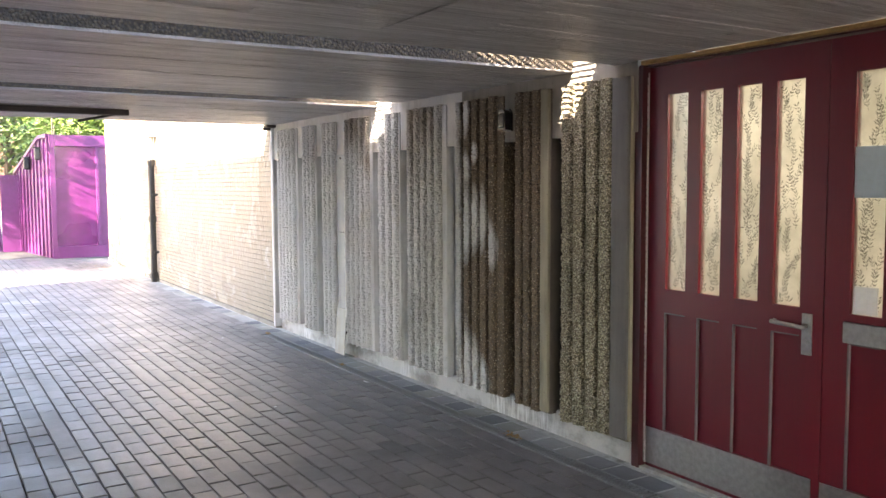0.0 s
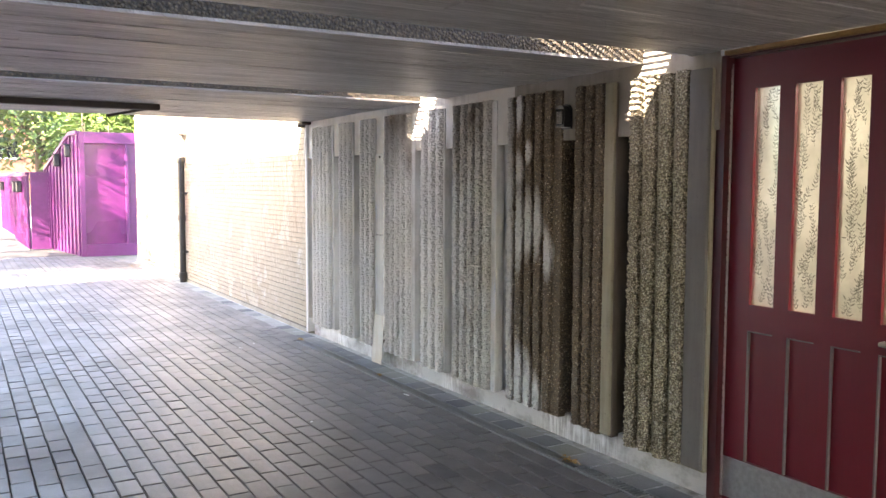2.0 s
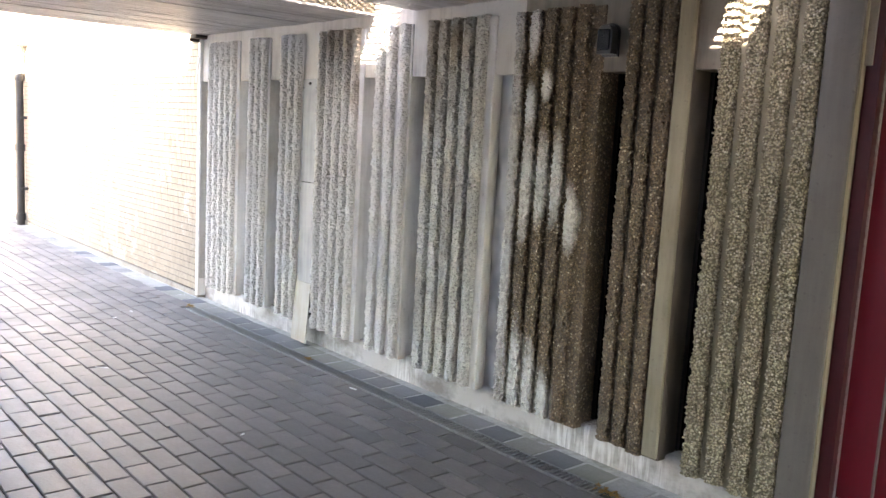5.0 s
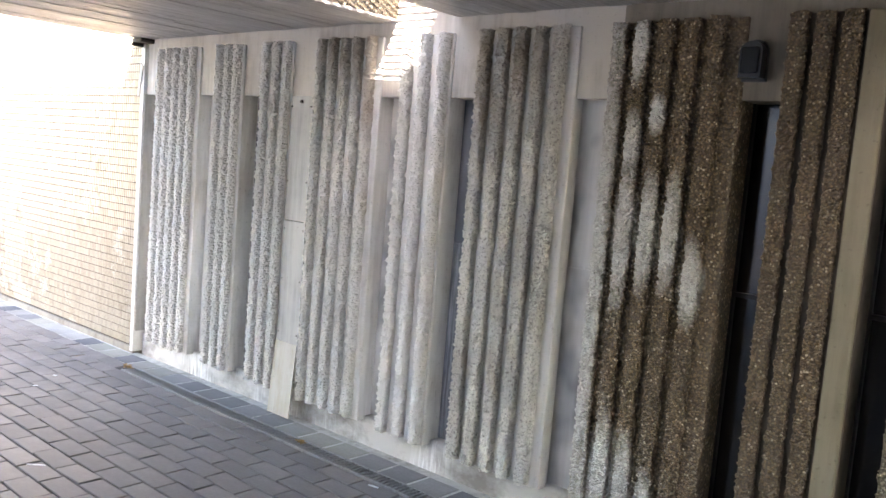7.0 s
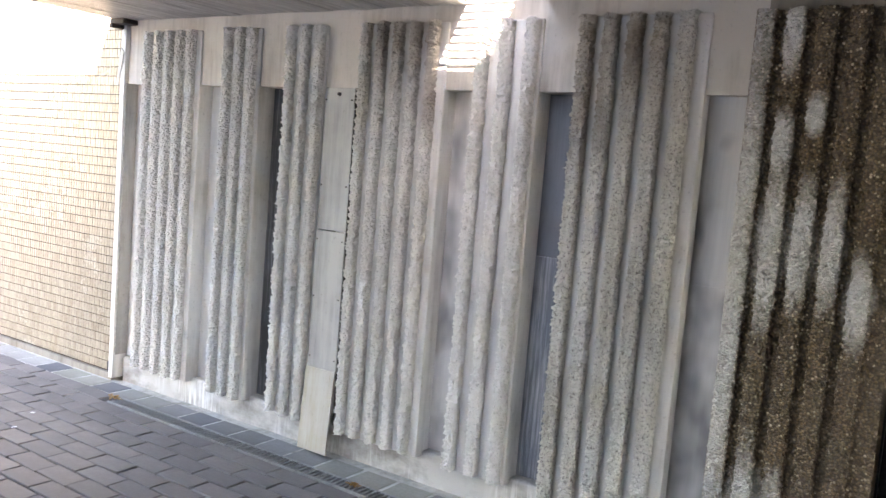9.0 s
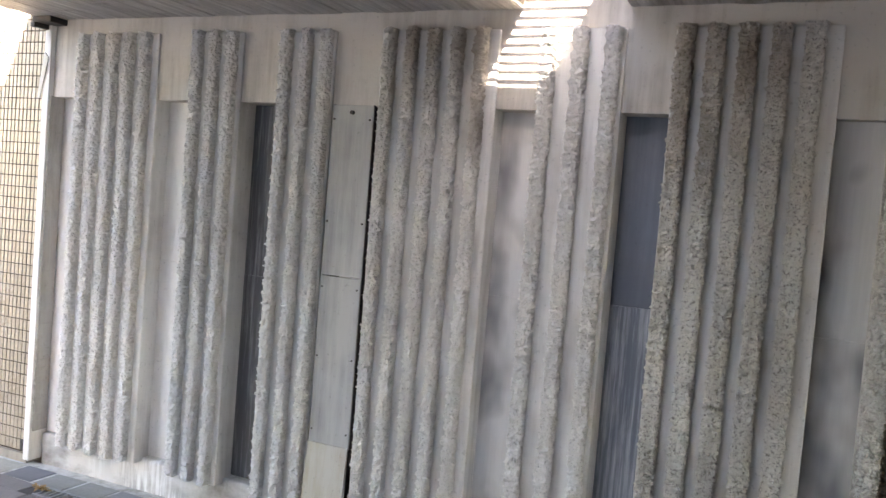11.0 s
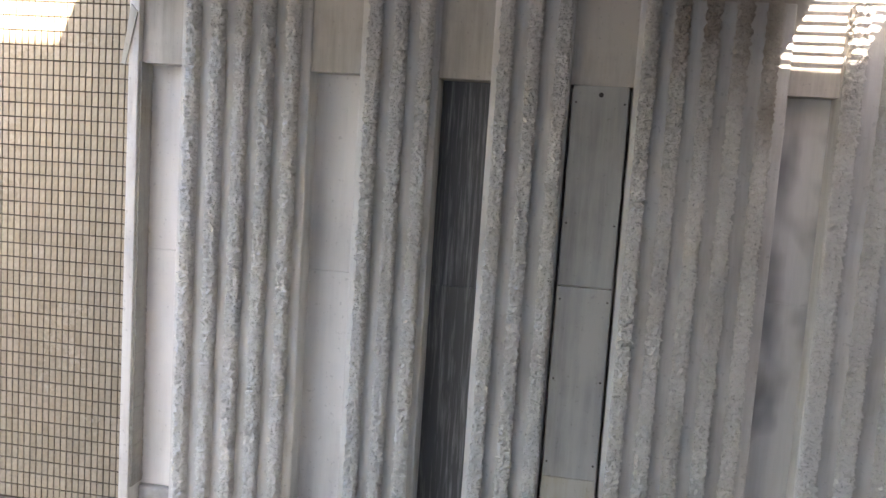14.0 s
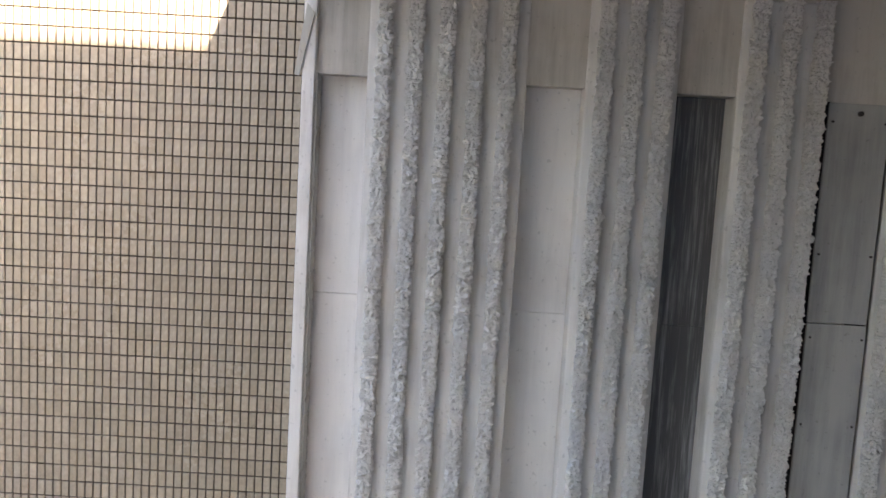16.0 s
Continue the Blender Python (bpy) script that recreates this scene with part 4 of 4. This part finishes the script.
def far_house(x0, x1, y0, y1, h, label):
    t = thing("house", label, "house", at=(x0, y0, 0))
    off = Matrix.Translation(-t.location)
    ps = [part("wall", boxes((x0, x1, y0, y1, -0.03, h)), M_BRICK, t), part("roof", boxes((x0 - 0.3, x1 + 0.3, y0 - 0.3, y1 + 0.3, h, h + 0.35)), M_FAR, t)]
    for z in (0.9, 3.6):
        for i in range(int((y1 - y0) / 2.6)):
            y = y0 + 0.8 + i * 2.6
            w = part("window", boxes((x1, x1 + 0.04, y, y + 1.3, z, z + 1.4), bevel=0.02), M_BLACK_GLASS, t)
            f = part("sill", boxes((x1, x1 + 0.12, y - 0.1, y + 1.4, z - 0.1, z)), M_WHITE_PLASTIC, t)
            ps += [w, f]
    for o in ps:
        o.matrix_parent_inverse = off


far_house(-72, -62, -22, 16, 7.5, "brick terrace house in shade behind the trees")
gw = thing("garden_wall", "low red brick planter wall beside the path", "wall", at=(-28, -4, 0))
for o in (part("brickwork", boxes((-31, -28, -9, -3.6, -0.03, 0.7)), M_BRICK, gw), part("coping", boxes((-31.05, -27.95, -9.05, -3.55, 0.7, 0.8), bevel=0.02), M_CONCRETE, gw)):
    o.matrix_parent_inverse = Matrix.Translation(-gw.location)


# ---- pieces: tiles ----
def chamfered(w, h, t, c, axis):
    """Corner list and faces of a thin piece with chamfered face, without its back."""
    a = [(-w, -h, 0), (w, -h, 0), (w, h, 0), (-w, h, 0), (-w, -h, t - c), (w, -h, t - c), (w, h, t - c), (-w, h, t - c),
         (-w + c, -h + c, t), (w - c, -h + c, t), (w - c, h - c, t), (-w + c, h - c, t)]
    f = [(8, 9, 10, 11)]
    for i in range(4):
        j = (i + 1) % 4
        f += [(i, j, 4 + j, 4 + i), (4 + i, 4 + j, 8 + j, 8 + i)]
    if axis == "wall":
        a = [(x, -z, y) for x, y, z in a]
    return a, f


def piece_set(name, spots, size, near, mat_one, mat_all, parent, tilt, axis, slight):
    """Alike pieces: those nearest the walk are parts, the rest one joined part."""
    w, h, t, c = size
    a, f = chamfered(w, h, t, c, axis)
    me = polys("tmp", a, f, mat_one)
    data = me.data
    data.name = name
    bpy.data.objects.remove(me)
    rnd = random.Random(5)
    vs, fs, count = [], [], 0
    for x, y, z, sx in spots:
        e = Euler((rnd.gauss(0, tilt), rnd.gauss(0, tilt), rnd.gauss(0, slight)))
        off = rnd.gauss(0, tilt * 0.05)
        p = Vector((x, y, z + off)) if axis == "floor" else Vector((x, y + off, z))
        if near(x, y, z) and count < 300 and sx == 1:
            o = new(name, data)
            o.parent = parent
            o.location, o.rotation_euler = p * U, e
            count += 1
        else:
            b, m = len(vs), e.to_matrix()
            vs += [p + m @ Vector((v[0] * sx, v[1], v[2])) for v in a]
            fs += [tuple(b + k for k in q) for q in f]
    rest = polys(name + "_field", vs, fs, mat_all, parent)
    return tagged(rest, kind="stuff")


tiles = bpy.data.objects["wall_tiled"]
TW, TH = 0.0292, 0.0595
spots = []
for j in range(int(4.0 / TH)):
    for i in range(int((-0.045 - WEND) / TW)):
        spots.append((-0.008 - TW * (i + 0.5), 0.0125, 0.05 + TH * (j + 0.5), 1))
piece_set("tile", spots, (TW / 2 - 0.0024, TH / 2 - 0.0026, 0.0075, 0.0012), lambda x, y, z: x > -0.5 and 0.95 < z < 2.15, M_TILE, M_TILE_JOINED, tiles, 0.006, "wall", 0.003)

# ---- pieces: pavers ----
paving = structure("paving", boxes((WEND - 14, NEAR + 0.5, -7.9, -0.315, -0.028, -0.012), (-10, 0.41, -0.315, -0.2, -0.028, -0.012)), M_GROUND, "dark clay brick paving laid in stretcher bond", "paving")
structure("mortar_bed", boxes((WEND, NEAR + 0.5, -0.2, 0.044, -0.029, -0.006)), M_CRUST, "pale crusted mortar round the edge setts", "mortar")
PL, PW = 0.255, 0.126
spots = []
rnd = random.Random(3)
j = 0
y = -0.316 - PW / 2
while y > -6.0:
    x = WEND - 8 * PL + (0.5 * PL if j % 2 else 0) + rnd.uniform(-0.02, 0.02)
    while x < NEAR:
        spots.append((x + PL / 2, y, -0.045, 1))
        x += PL
    y -= PW
    j += 1
for j, y in enumerate((-0.255,)):
    for x in np.arange(WEND, 0.3, PL):
        spots.append((float(x) + PL / 2 - 0.1, y, -0.047, 1.0001))
piece_set("paver", spots, (PL / 2 - 0.0055, PW / 2 - 0.0055, 0.045, 0.0028), lambda x, y, z: 0.8 < x < 4.6 and y > -2.75, M_PAVER, M_PAVER_JOINED, paving, 0.013, "floor", 0.013)
setts = [(float(x) + 0.11, -0.108, -0.048, 1) for x in np.arange(WEND, 8.0, 0.22)]
piece_set("edge_sett", setts, (0.1015, 0.084, 0.045, 0.004), lambda x, y, z: x > -1.0, M_SETT, M_SETT_JOINED, paving, 0.009, "floor", 0.008)
